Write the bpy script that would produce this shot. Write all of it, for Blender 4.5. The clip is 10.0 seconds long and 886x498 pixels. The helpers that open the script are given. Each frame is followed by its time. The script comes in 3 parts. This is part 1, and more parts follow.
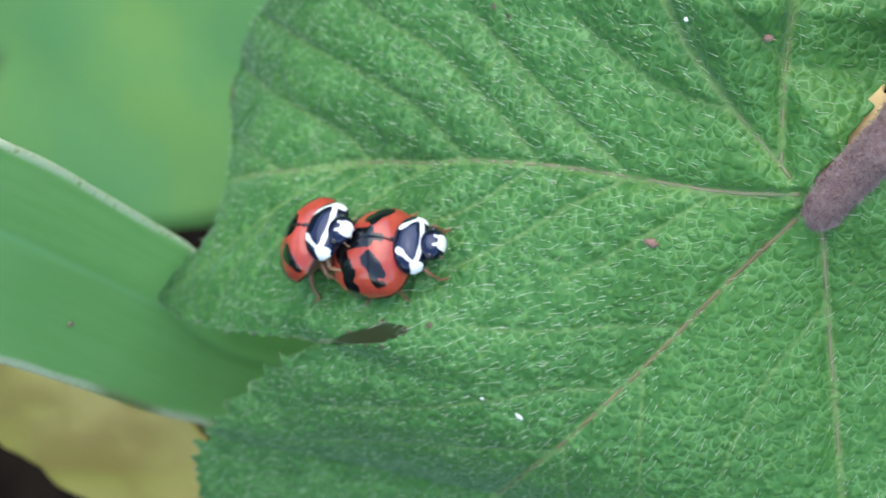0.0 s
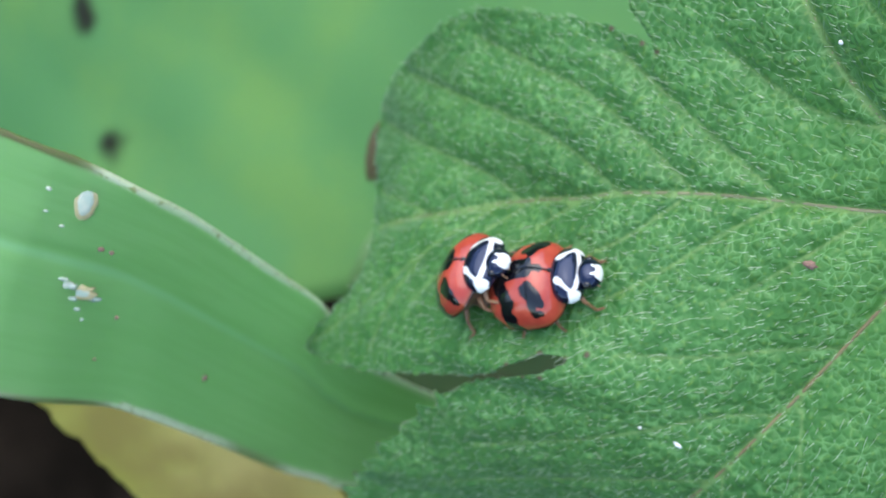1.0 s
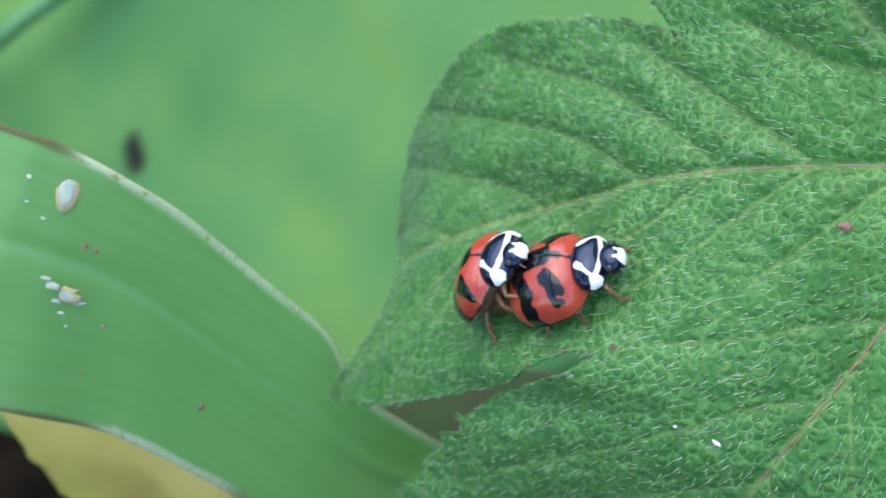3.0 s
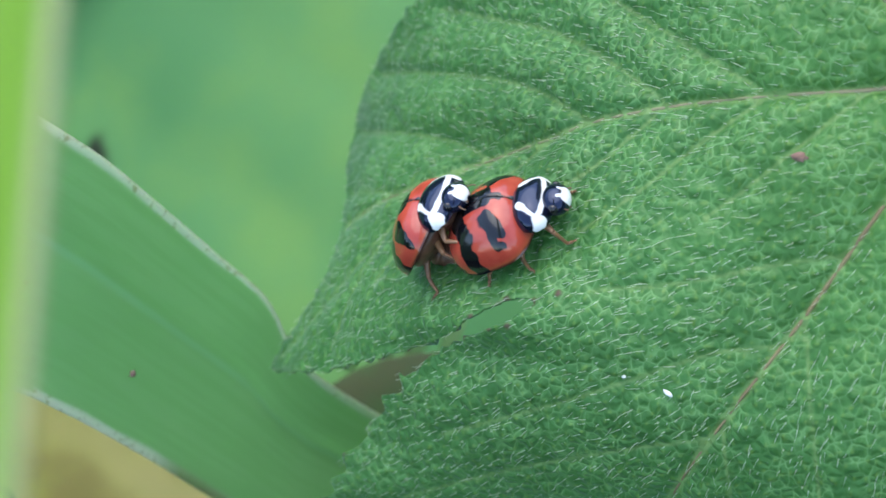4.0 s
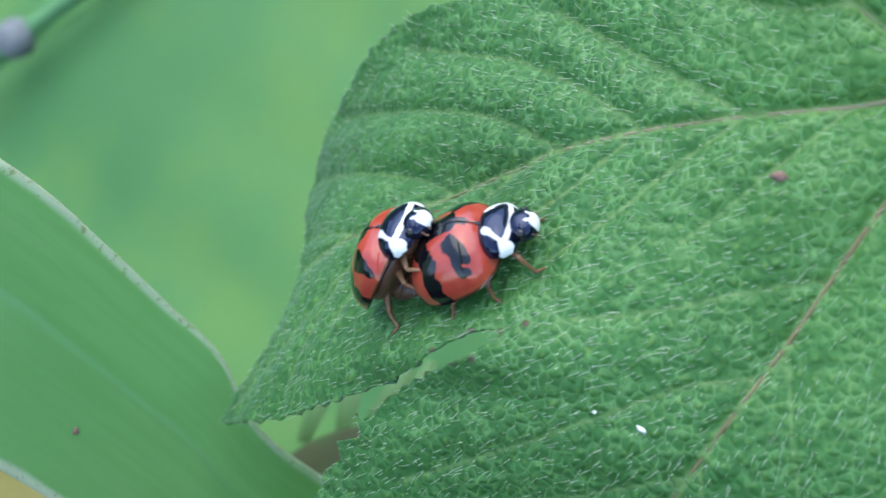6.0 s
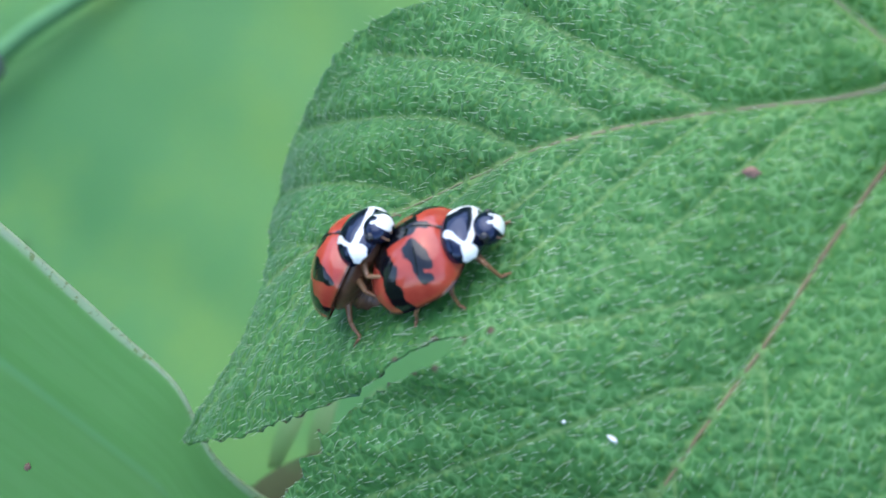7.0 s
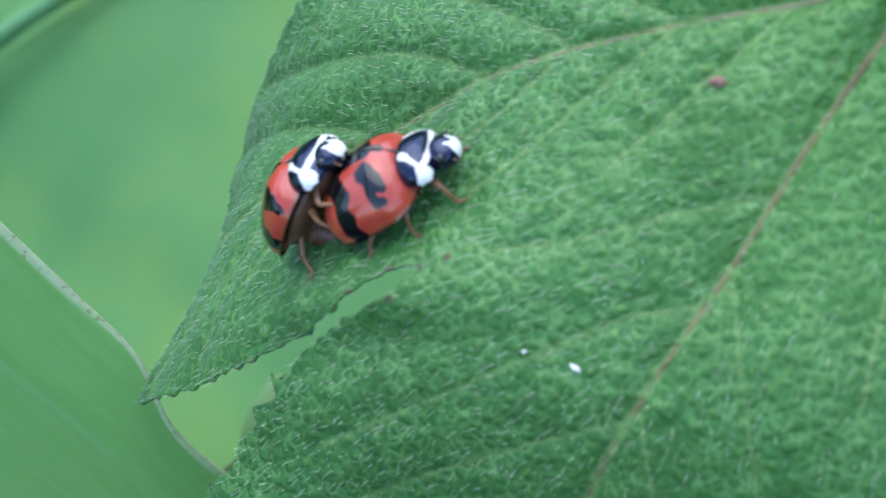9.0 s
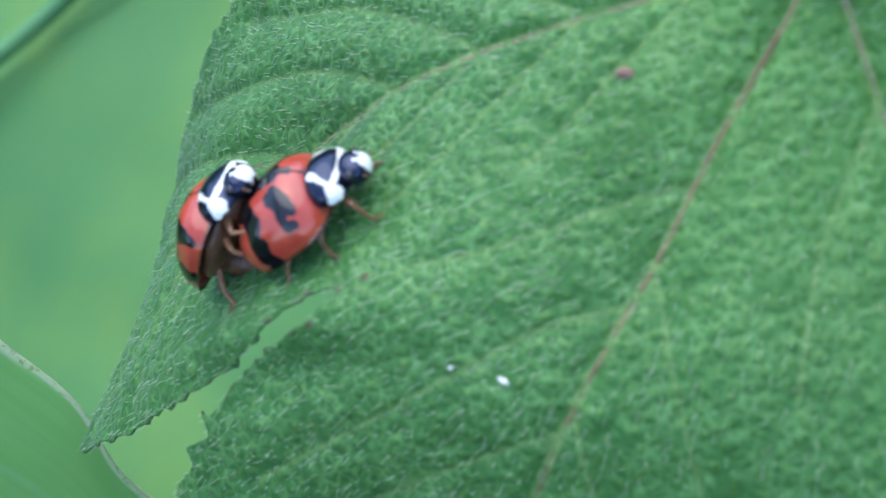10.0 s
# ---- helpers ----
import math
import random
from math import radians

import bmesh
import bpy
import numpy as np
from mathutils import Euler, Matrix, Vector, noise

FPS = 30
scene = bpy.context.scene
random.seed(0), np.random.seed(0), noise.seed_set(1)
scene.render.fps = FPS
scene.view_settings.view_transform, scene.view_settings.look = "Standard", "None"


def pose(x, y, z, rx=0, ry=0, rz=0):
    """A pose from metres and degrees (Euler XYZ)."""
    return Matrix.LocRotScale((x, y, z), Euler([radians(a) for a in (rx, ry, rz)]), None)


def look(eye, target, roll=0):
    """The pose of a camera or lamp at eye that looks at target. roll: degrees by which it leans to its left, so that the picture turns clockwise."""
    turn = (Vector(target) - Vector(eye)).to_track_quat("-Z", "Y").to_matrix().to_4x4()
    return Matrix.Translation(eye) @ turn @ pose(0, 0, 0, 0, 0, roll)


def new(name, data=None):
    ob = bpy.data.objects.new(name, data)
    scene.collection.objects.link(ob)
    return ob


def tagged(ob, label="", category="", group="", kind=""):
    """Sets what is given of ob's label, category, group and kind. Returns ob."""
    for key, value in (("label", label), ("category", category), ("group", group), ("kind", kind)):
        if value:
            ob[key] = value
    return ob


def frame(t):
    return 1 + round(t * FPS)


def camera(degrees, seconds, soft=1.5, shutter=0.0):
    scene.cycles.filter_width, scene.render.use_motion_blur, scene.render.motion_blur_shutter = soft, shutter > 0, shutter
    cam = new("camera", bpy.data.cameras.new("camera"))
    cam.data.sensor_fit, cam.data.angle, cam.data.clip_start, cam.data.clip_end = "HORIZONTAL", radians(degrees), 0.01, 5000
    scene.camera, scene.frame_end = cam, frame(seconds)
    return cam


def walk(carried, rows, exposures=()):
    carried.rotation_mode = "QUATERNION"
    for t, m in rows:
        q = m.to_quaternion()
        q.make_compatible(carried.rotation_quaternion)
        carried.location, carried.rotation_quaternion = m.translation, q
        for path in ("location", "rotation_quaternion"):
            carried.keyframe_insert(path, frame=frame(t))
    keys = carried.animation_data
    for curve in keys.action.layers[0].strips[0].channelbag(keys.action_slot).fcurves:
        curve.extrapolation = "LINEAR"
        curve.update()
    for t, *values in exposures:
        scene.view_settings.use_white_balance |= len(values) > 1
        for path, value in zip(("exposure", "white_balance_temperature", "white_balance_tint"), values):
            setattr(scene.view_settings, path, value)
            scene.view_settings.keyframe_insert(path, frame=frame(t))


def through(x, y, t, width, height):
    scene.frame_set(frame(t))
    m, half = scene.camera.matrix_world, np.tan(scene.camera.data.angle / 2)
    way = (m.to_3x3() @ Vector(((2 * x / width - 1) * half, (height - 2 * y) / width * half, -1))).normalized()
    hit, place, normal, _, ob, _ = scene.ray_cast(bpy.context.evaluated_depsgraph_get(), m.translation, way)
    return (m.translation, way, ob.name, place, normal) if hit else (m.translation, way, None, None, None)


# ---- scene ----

MM = 0.001
LEAF = pose(0, 0, 0, 30, 0, 0)      # the leaf's own plane, tipped towards the viewer

# ---- camera and its way ----
cam = camera(32.0, 10.0, soft=1.6)
cam.data.dof.use_dof = True
cam.data.dof.focus_distance = 0.071
cam.data.dof.aperture_fstop = 62.0
PATH = [
    (0, 0.022342, -0.020524, 0.072335, 18.863, 11.702, 11.621),
    (0.5, 0.020484, -0.022514, 0.072324, 20.537, 13.645, 11.446),
    (1, 0.019085, -0.025672, 0.073405, 23.018, 14.533, 11.606),
    (1.5, 0.018630, -0.029431, 0.072471, 25.770, 15.129, 12.172),
    (2, 0.018256, -0.033673, 0.070292, 27.776, 14.651, 11.890),
    (2.2, 0.020255, -0.034012, 0.067890, 28.574, 14.912, 11.797),
    (3.3, 0.022064, -0.036853, 0.060279, 34.086, 18.665, 12.094),
    (3.5, 0.022156, -0.037639, 0.058020, 34.204, 17.822, 11.900),
    (4, 0.023310, -0.037519, 0.055720, 35.175, 18.316, 11.786),
    (4.5, 0.021827, -0.038301, 0.055579, 36.748, 17.493, 11.895),
    (5, 0.022069, -0.038860, 0.053643, 36.760, 17.178, 11.223),
    (5.5, 0.022384, -0.038987, 0.051119, 38.675, 16.898, 11.598),
    (6, 0.021940, -0.039456, 0.050137, 40.149, 16.815, 11.490),
    (6.2, 0.023209, -0.038733, 0.048666, 40.489, 16.595, 11.059),
    (7.3, 0.021912, -0.039005, 0.045432, 42.353, 17.331, 11.074),
    (7.5, 0.022920, -0.039676, 0.043156, 43.425, 17.551, 12.205),
    (8, 0.022511, -0.039633, 0.043739, 44.219, 17.136, 11.410),
    (8.5, 0.023547, -0.040389, 0.042128, 45.161, 16.623, 10.712),
    (9, 0.022788, -0.040621, 0.040654, 43.664, 17.384, 10.820),
    (9.5, 0.023104, -0.039847, 0.039581, 43.993, 18.009, 10.252),
    (10, 0.025483, -0.038906, 0.037942, 43.406, 20.917, 7.650),
]

walk(cam, [(t, pose(x, y, z, rx, ry, rz)) for t, x, y, z, rx, ry, rz in PATH], exposures=[(0, 1.85, 7000, 8), (4.5, 1.87, 6800, 9), (6.5, 1.87, 6500, 10), (10, 1.87, 6400, 11)])

# ---- daylight: an open, lightly clouded sky ----
SUN_UP, SUN_TURN = 72.0, 12.0
world = bpy.data.worlds.new("sky")
scene.world = world
world.use_nodes = True
sky = world.node_tree.nodes.new("ShaderNodeTexSky")
sky.sky_type = "NISHITA"
sky.sun_disc = False
sky.sun_elevation = radians(SUN_UP)
sky.sun_rotation = radians(SUN_TURN)
sky.dust_density = 0.8
world.node_tree.links.new(sky.outputs[0], world.node_tree.nodes["Background"].inputs[0])
world.node_tree.nodes["Background"].inputs[1].default_value = 0.15
sun_data = bpy.data.lights.new("sun", "SUN")
sun_data.energy, sun_data.angle, sun_data.color = 0.80, radians(78), (1.0, 0.99, 0.97)
sun = new("sun", sun_data)
sun.matrix_world = look((math.sin(radians(SUN_TURN)) * math.cos(radians(SUN_UP)), math.cos(radians(SUN_TURN)) * math.cos(radians(SUN_UP)),
                         math.sin(radians(SUN_UP))), (0, 0, 0))


# ---- materials ----
class Mat:
    """A node material with a Principled shader; small helpers to wire it."""

    def __init__(self, name, rough=0.5, spec=0.5):
        self.m = bpy.data.materials.new(name)
        self.m.use_nodes = True
        self.t = self.m.node_tree
        self.b = self.t.nodes["Principled BSDF"]
        self.b.inputs["Roughness"].default_value = rough
        self.b.inputs["Specular IOR Level"].default_value = spec
        self.space = self.t.nodes.new("ShaderNodeTexCoord").outputs["Object"]

    def put(self, socket, value):
        if hasattr(value, "is_output"):
            self.t.links.new(value, socket)
        else:
            socket.default_value = value
        return self

    def noise(self, scale, detail=3.0, rough=0.55, stretch=None):
        n = self.t.nodes.new("ShaderNodeTexNoise")
        n.inputs["Scale"].default_value, n.inputs["Detail"].default_value, n.inputs["Roughness"].default_value = scale, detail, rough
        src = self.space
        if stretch:
            mp = self.t.nodes.new("ShaderNodeMapping")
            mp.inputs["Scale"].default_value = stretch
            self.t.links.new(src, mp.inputs["Vector"])
            src = mp.outputs["Vector"]
        self.t.links.new(src, n.inputs["Vector"])
        return n.outputs["Fac"]

    def attr(self, name):
        n = self.t.nodes.new("ShaderNodeAttribute")
        n.attribute_name = name
        return n.outputs["Fac"]

    def ramp(self, fac, lo, hi, a=0.0, b=1.0):
        n = self.t.nodes.new("ShaderNodeMapRange")
        n.interpolation_type = "SMOOTHSTEP"
        for k, v in (("From Min", lo), ("From Max", hi), ("To Min", a), ("To Max", b)):
            n.inputs[k].default_value = v
        self.put(n.inputs["Value"], fac)
        return n.outputs["Result"]

    def mix(self, fac, a, b):
        n = self.t.nodes.new("ShaderNodeMix")
        n.data_type = "RGBA"
        self.put(n.inputs[0], fac)
        for socket, value in ((n.inputs[6], a), (n.inputs[7], b)):
            self.put(socket, (*value, 1.0) if isinstance(value, tuple) and len(value) == 3 else value)
        return n.outputs[2]

    def colour(self, value):
        return self.put(self.b.inputs["Base Color"], (*value, 1.0) if isinstance(value, tuple) else value)

    def bump(self, fac, strength, dist):
        n = self.t.nodes.new("ShaderNodeBump")
        n.inputs["Strength"].default_value, n.inputs["Distance"].default_value = strength, dist
        self.put(n.inputs["Height"], fac)
        self.t.links.new(n.outputs["Normal"], self.b.inputs["Normal"])
        return self

    def through_light(self, share, colour):
        """Lets some light through thin tissue."""
        tr = self.t.nodes.new("ShaderNodeBsdfTranslucent")
        self.put(tr.inputs["Color"], (*colour, 1.0) if isinstance(colour, tuple) else colour)
        mx = self.t.nodes.new("ShaderNodeMixShader")
        mx.inputs[0].default_value = share
        self.t.links.new(self.b.outputs[0], mx.inputs[1])
        self.t.links.new(tr.outputs[0], mx.inputs[2])
        self.t.links.new(mx.outputs[0], self.t.nodes["Material Output"].inputs["Surface"])
        return self


def lamina_material():
    k = Mat("hairy_leaf_tissue", 0.44, 0.40)

    def net(scale):
        n = k.t.nodes.new("ShaderNodeTexVoronoi")
        n.feature = "DISTANCE_TO_EDGE"
        n.inputs["Scale"].default_value = scale
        bent = k.t.nodes.new("ShaderNodeVectorMath")
        bent.operation = "ADD"
        wobble = k.t.nodes.new("ShaderNodeTexNoise")
        wobble.inputs["Scale"].default_value = scale * 0.8
        small = k.t.nodes.new("ShaderNodeVectorMath")
        small.operation = "SCALE"
        small.inputs["Scale"].default_value = 0.45 / scale
        k.t.links.new(k.space, wobble.inputs["Vector"])
        k.t.links.new(wobble.outputs["Color"], small.inputs[0])
        k.t.links.new(k.space, bent.inputs[0])
        k.t.links.new(small.outputs[0], bent.inputs[1])
        k.t.links.new(bent.outputs[0], n.inputs["Vector"])
        return n.outputs["Distance"]

    def times(a, b):
        n = k.t.nodes.new("ShaderNodeMath")
        n.operation = "MULTIPLY"
        k.put(n.inputs[0], a).put(n.inputs[1], b)
        return n.outputs[0]

    big, fine = k.noise(180, 3), k.noise(2600, 3)
    wide, small = net(1900), net(4300)
    c = k.mix(k.ramp(big, 0.3, 0.7), (0.029, 0.129, 0.022), (0.045, 0.174, 0.033))
    c = k.mix(k.ramp(fine, 0.35, 0.75, 0.0, 0.5), c, (0.054, 0.208, 0.048))
    # paler and yellower near the stalk: light through the leaf, painted into its colour
    c = k.mix(k.ramp(k.attr("base_light"), 0.0, 1.0, 0.0, 0.55), c, (0.080, 0.240, 0.040))
    patch = k.ramp(k.noise(600, 2), 0.32, 0.62, 0.10, 1.0)
    c = k.mix(times(k.ramp(small, 0.0, 0.16, 0.36, 0.0), patch), c, (0.12, 0.29, 0.075))
    c = k.mix(times(k.ramp(wide, 0.0, 0.10, 0.84, 0.0), patch), c, (0.17, 0.37, 0.12))
    c = k.mix(k.ramp(k.attr("bump_spot"), 0.35, 0.9, 0.0, 0.55), c, (0.19, 0.33, 0.05))
    c = k.mix(k.ramp(k.attr("rib"), 0.12, 0.62, 0.0, 0.62), c, (0.20, 0.33, 0.10))
    c = k.mix(k.ramp(k.attr("scorch"), 0.25, 0.8), c, (0.10, 0.055, 0.04))
    k.colour(c)
    k.put(k.b.inputs["Sheen Weight"], 0.22)
    k.put(k.b.inputs["Sheen Roughness"], 0.40)
    k.put(k.b.inputs["Sheen Tint"], (0.70, 0.92, 1.0, 1))
    high = k.t.nodes.new("ShaderNodeMath")
    high.operation = "MULTIPLY_ADD"
    k.put(high.inputs[0], fine).put(high.inputs[1], 0.4).put(high.inputs[2], k.ramp(wide, 0.0, 0.40))
    k.bump(high.outputs[0], 0.60, 0.00009)
    k.through_light(0.22, (0.16, 0.46, 0.05))
    return k.m


def plain_material(name, a, b, scale, rough=0.5, spec=0.4, bump=0.0, through=None, stretch=None):
    k = Mat(name, rough, spec)
    n1, n2 = k.noise(scale, 4, stretch=stretch), k.noise(scale * 7, 3, stretch=stretch)
    mid = tuple((p + q) / 2 for p, q in zip(a, b))
    c = k.mix(k.ramp(n1, 0.3, 0.7), a, b)
    c = k.mix(k.ramp(n2, 0.45, 0.75, 0.0, 0.5), c, mid)
    k.colour(c)
    if bump:
        k.bump(n2, 0.5, bump)
    if through:
        k.through_light(*through)
    return k.m


def elytra_material():
    k = Mat("lacquered_red_elytra", 0.22, 0.3)
    n = k.noise(900, 3)
    red = k.mix(k.ramp(n, 0.3, 0.7), (0.36, 0.043, 0.026), (0.45, 0.066, 0.038))
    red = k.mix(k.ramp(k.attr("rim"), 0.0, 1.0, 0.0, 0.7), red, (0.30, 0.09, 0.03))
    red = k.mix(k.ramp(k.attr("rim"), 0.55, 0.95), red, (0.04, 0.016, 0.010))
    k.colour(k.mix(k.ramp(k.attr("mark"), -0.03, 0.03), (0.004, 0.004, 0.006), red))
    k.put(k.b.inputs["Coat Weight"], 0.48)
    k.put(k.b.inputs["Coat IOR"], 1.6)
    k.put(k.b.inputs["Coat Roughness"], 0.09)
    k.bump(k.noise(2600, 3), 0.25, 0.00003)
    return k.m


def shield_material():
    k = Mat("black_and_white_shield", 0.14, 0.62)
    white = k.mix(k.ramp(k.noise(1500, 3), 0.3, 0.7), (0.78, 0.78, 0.73), (0.86, 0.86, 0.82))
    # the sky's blue reflection is put into the black and the specular tint
    k.colour(k.mix(k.ramp(k.attr("mark"), -0.03, 0.03), white, (0.005, 0.007, 0.018)))
    k.put(k.b.inputs["Specular Tint"], (0.50, 0.62, 1.0, 1))
    k.put(k.b.inputs["Coat Weight"], 0.15)
    k.put(k.b.inputs["Coat Roughness"], 0.08)
    k.bump(k.noise(5200, 2), 0.10, 0.00003)
    return k.m


def grass_material():
    k = Mat("smooth_green_blade", 0.5, 0.25)
    big = k.noise(60, 3)
    along = k.t.nodes.new("ShaderNodeCombineXYZ")
    k.put(along.inputs[0], k.attr("across")).put(along.inputs[1], k.attr("run"))
    rows = k.t.nodes.new("ShaderNodeTexNoise")
    rows.inputs["Scale"].default_value, rows.inputs["Detail"].default_value = 1.0, 5.0
    k.t.links.new(along.outputs[0], rows.inputs["Vector"])
    lines = rows.outputs["Fac"]
    c = k.mix(k.ramp(big, 0.3, 0.7), (0.23, 0.47, 0.19), (0.31, 0.55, 0.24))
    c = k.mix(k.ramp(lines, 0.40, 0.62, 0.0, 0.5), c, (0.19, 0.41, 0.15))
    c = k.mix(k.ramp(k.attr("midrib"), 0.2, 1.0, 0.0, 0.45), c, (0.30, 0.58, 0.36))
    fleck = k.ramp(k.noise(2600, 3), 0.54, 0.68)
    dry = k.mix(fleck, (0.82, 0.78, 0.64), (0.36, 0.24, 0.15))
    c = k.mix(k.ramp(k.attr("pale"), 0.1, 1.0), c, dry)
    c = k.mix(k.ramp(k.attr("brown"), 0.1, 1.0), c, (0.16, 0.09, 0.07))
    k.colour(c)
    k.bump(lines, 0.4, 0.00012)
    k.through_light(0.5, (0.48, 0.78, 0.32))
    return k.m


def broad_material(name, a, b, blotch, amount, grain=1.0):
    k = Mat(name, 0.5, 0.35)
    big, mid = k.noise(22 * grain, 3), k.noise(48 * grain, 4)
    c = k.mix(k.ramp(big, 0.3, 0.7), a, b)
    c = k.mix(k.ramp(mid, 0.42, 0.64, 0.0, amount), c, blotch)
    c = k.mix(k.ramp(k.attr("spot"), 0.1, 0.9), c, (0.025, 0.018, 0.012))
    c = k.mix(k.ramp(k.attr("pale"), 0.0, 1.0, 0.0, 0.8), c, (0.62, 0.58, 0.36))
    k.colour(c)
    k.bump(mid, 0.3, 0.0008)
    k.through_light(0.4, b)
    return k.m


M_LAMINA = lamina_material()
M_VEIN = plain_material("pale_brown_vein", (0.18, 0.23, 0.10), (0.26, 0.23, 0.13), 420, 0.6, 0.3, 0.0001)
M_VEIN_RED = plain_material("reddish_vein", (0.17, 0.125, 0.065), (0.24, 0.205, 0.10), 420, 0.6, 0.3, 0.0001)
M_PETIOLE = plain_material("felted_purple_stalk", (0.24, 0.13, 0.12), (0.42, 0.28, 0.25), 1500, 0.75, 0.2, 0.0002)
M_HAIR = plain_material("white_bristle", (0.52, 0.64, 0.40), (0.72, 0.80, 0.58), 300, 0.35, 0.5, through=(0.3, (0.6, 0.75, 0.6)))
M_FELT = plain_material("greyish_purple_felt", (0.36, 0.24, 0.23), (0.56, 0.42, 0.38), 900, 0.7, 0.2, through=(0.3, (0.4, 0.3, 0.3)))
M_ELYTRA, M_SHIELD = elytra_material(), shield_material()
M_LEG = plain_material("amber_brown_chitin", (0.13, 0.06, 0.028), (0.26, 0.13, 0.06), 1500, 0.3, 0.5)
M_BELLY = plain_material("dark_brown_chitin", (0.06, 0.028, 0.016), (0.15, 0.07, 0.04), 1200, 0.35, 0.5)
M_EYE = plain_material("glossy_black_eye", (0.006, 0.006, 0.008), (0.014, 0.013, 0.016), 1500, 0.12, 0.6)
M_GRASS = grass_material()
M_BROAD = broad_material("pale_green_broad_leaf", (0.11, 0.32, 0.105), (0.18, 0.43, 0.135), (0.24, 0.46, 0.11), 0.7)
M_YELLOW = broad_material("yellowed_leaf", (0.70, 0.55, 0.19), (0.48, 0.44, 0.07), (0.34, 0.21, 0.07), 0.6, 2.6)
# dull dark green: the gap's shade is put into this colour
M_DEEP = broad_material("shade_toned_leaf", (0.085, 0.15, 0.055), (0.11, 0.18, 0.065), (0.13, 0.11, 0.06), 0.55, 4.0)
M_DRY = broad_material("orange_dry_leaf", (0.85, 0.52, 0.16), (0.90, 0.74, 0.42), (0.7, 0.34, 0.08), 0.4)
M_YOUNG = broad_material("pale_young_leaf", (0.14, 0.32, 0.11), (0.19, 0.38, 0.14), (0.25, 0.32, 0.16), 0.6)
M_FRONT = broad_material("bright_yellow_green_blade", (0.20, 0.42, 0.04), (0.26, 0.47, 0.05), (0.33, 0.50, 0.08), 0.4)
M_WITHERED = broad_material("withered_brown_leaf", (0.12, 0.10, 0.05), (0.17, 0.16, 0.075), (0.09, 0.065, 0.035), 0.6, 12.0)
M_STEM = plain_material("dull_green_stem", (0.085, 0.24, 0.095), (0.12, 0.29, 0.115), 120, 0.6, 0.3, 0.0003)
M_JOINT = plain_material("greyish_purple_joint", (0.17, 0.19, 0.19), (0.24, 0.25, 0.25), 200, 0.7, 0.2, 0.0003)
M_BACKDROP = broad_material("backdrop_green", (0.03, 0.08, 0.03), (0.05, 0.13, 0.04), (0.08, 0.16, 0.05), 0.6)
# near-black base: the shade of the plants overhead is put into the soil colour
M_SOIL = plain_material("shade_darkened_soil", (0.005, 0.004, 0.003), (0.016, 0.012, 0.009), 60, 0.95, 0.03, 0.002)
M_SPECK = plain_material("white_speck", (0.75, 0.75, 0.70), (0.85, 0.85, 0.82), 2000, 0.5)
M_CRUMB = plain_material("reddish_brown_crumb", (0.22, 0.13, 0.10), (0.34, 0.22, 0.17), 2500, 0.9, 0.08, 0.00006)
M_SCAR = plain_material("pale_dry_scar", (0.36, 0.46, 0.38), (0.52, 0.55, 0.44), 1500, 0.6, 0.3, 0.0001)
M_RING = plain_material("tan_scar_ring", (0.42, 0.36, 0.18), (0.50, 0.42, 0.24), 1500, 0.6)


# ---- mesh helpers ----
def mesh_of(name, verts, faces, material, smooth=True, attrs=None):
    me = bpy.data.meshes.new(name)
    me.from_pydata([tuple(map(float, v)) for v in verts], [], [tuple(map(int, f)) for f in faces])
    me.materials.append(material)
    for key, values in (attrs or {}).items():
        layer = me.attributes.new(key, "FLOAT", "POINT")
        layer.data.foreach_set("value", np.asarray(values, np.float32))
    if smooth:
        me.polygons.foreach_set("use_smooth", np.ones(len(me.polygons), bool))
    me.update()
    return me


def part(name, me, parent=None, label="", m=None):
    ob = new(name, me)
    if parent is not None:
        ob.parent = parent
    if m is not None:
        ob.matrix_basis = m
    if label:
        tagged(ob, label)
    return ob


def grid_faces(rows, cols, wrap=False):
    out = []
    for i in range(rows - 1):
        for j in range(cols if wrap else cols - 1):
            k = (j + 1) % cols
            out.append((i * cols + j, i * cols + k, (i + 1) * cols + k, (i + 1) * cols + j))
    return out


def spline(points, steps=8):
    """A smooth curve through the points (Catmull-Rom)."""
    p = np.array(points, float)
    q = np.vstack([2 * p[0] - p[1], p, 2 * p[-1] - p[-2]])
    out = []
    for i in range(1, len(q) - 2):
        for t in np.linspace(0, 1, steps, endpoint=False):
            a, b, c, d = q[i - 1], q[i], q[i + 1], q[i + 2]
            out.append(0.5 * (2 * b + (c - a) * t + (2 * a - 5 * b + 4 * c - d) * t * t + (3 * b - a - 3 * c + d) * t ** 3))
    return np.array(out + [p[-1]])


def tube_data(points, radii, sides=8):
    """Rings round a path: vertices and faces, with closed ends."""
    p, n = np.array(points, float), len(points)
    tan = np.gradient(p, axis=0)
    tan /= np.linalg.norm(tan, axis=1)[:, None] + 1e-12
    verts, up = [], np.array([0.13, 0.21, 0.97])
    for i in range(n):
        a = np.cross(tan[i], up)
        a /= np.linalg.norm(a) + 1e-12
        b = np.cross(a, tan[i])
        for s in range(sides):
            w = 2 * math.pi * s / sides
            verts.append(p[i] + radii[i] * (math.cos(w) * a + math.sin(w) * b))
    faces = grid_faces(n, sides, wrap=True)
    verts += [p[0], p[-1]]
    for s in range(sides):
        faces.append((len(verts) - 2, (s + 1) % sides, s))
        faces.append((len(verts) - 1, (n - 1) * sides + s, (n - 1) * sides + (s + 1) % sides))
    return verts, faces


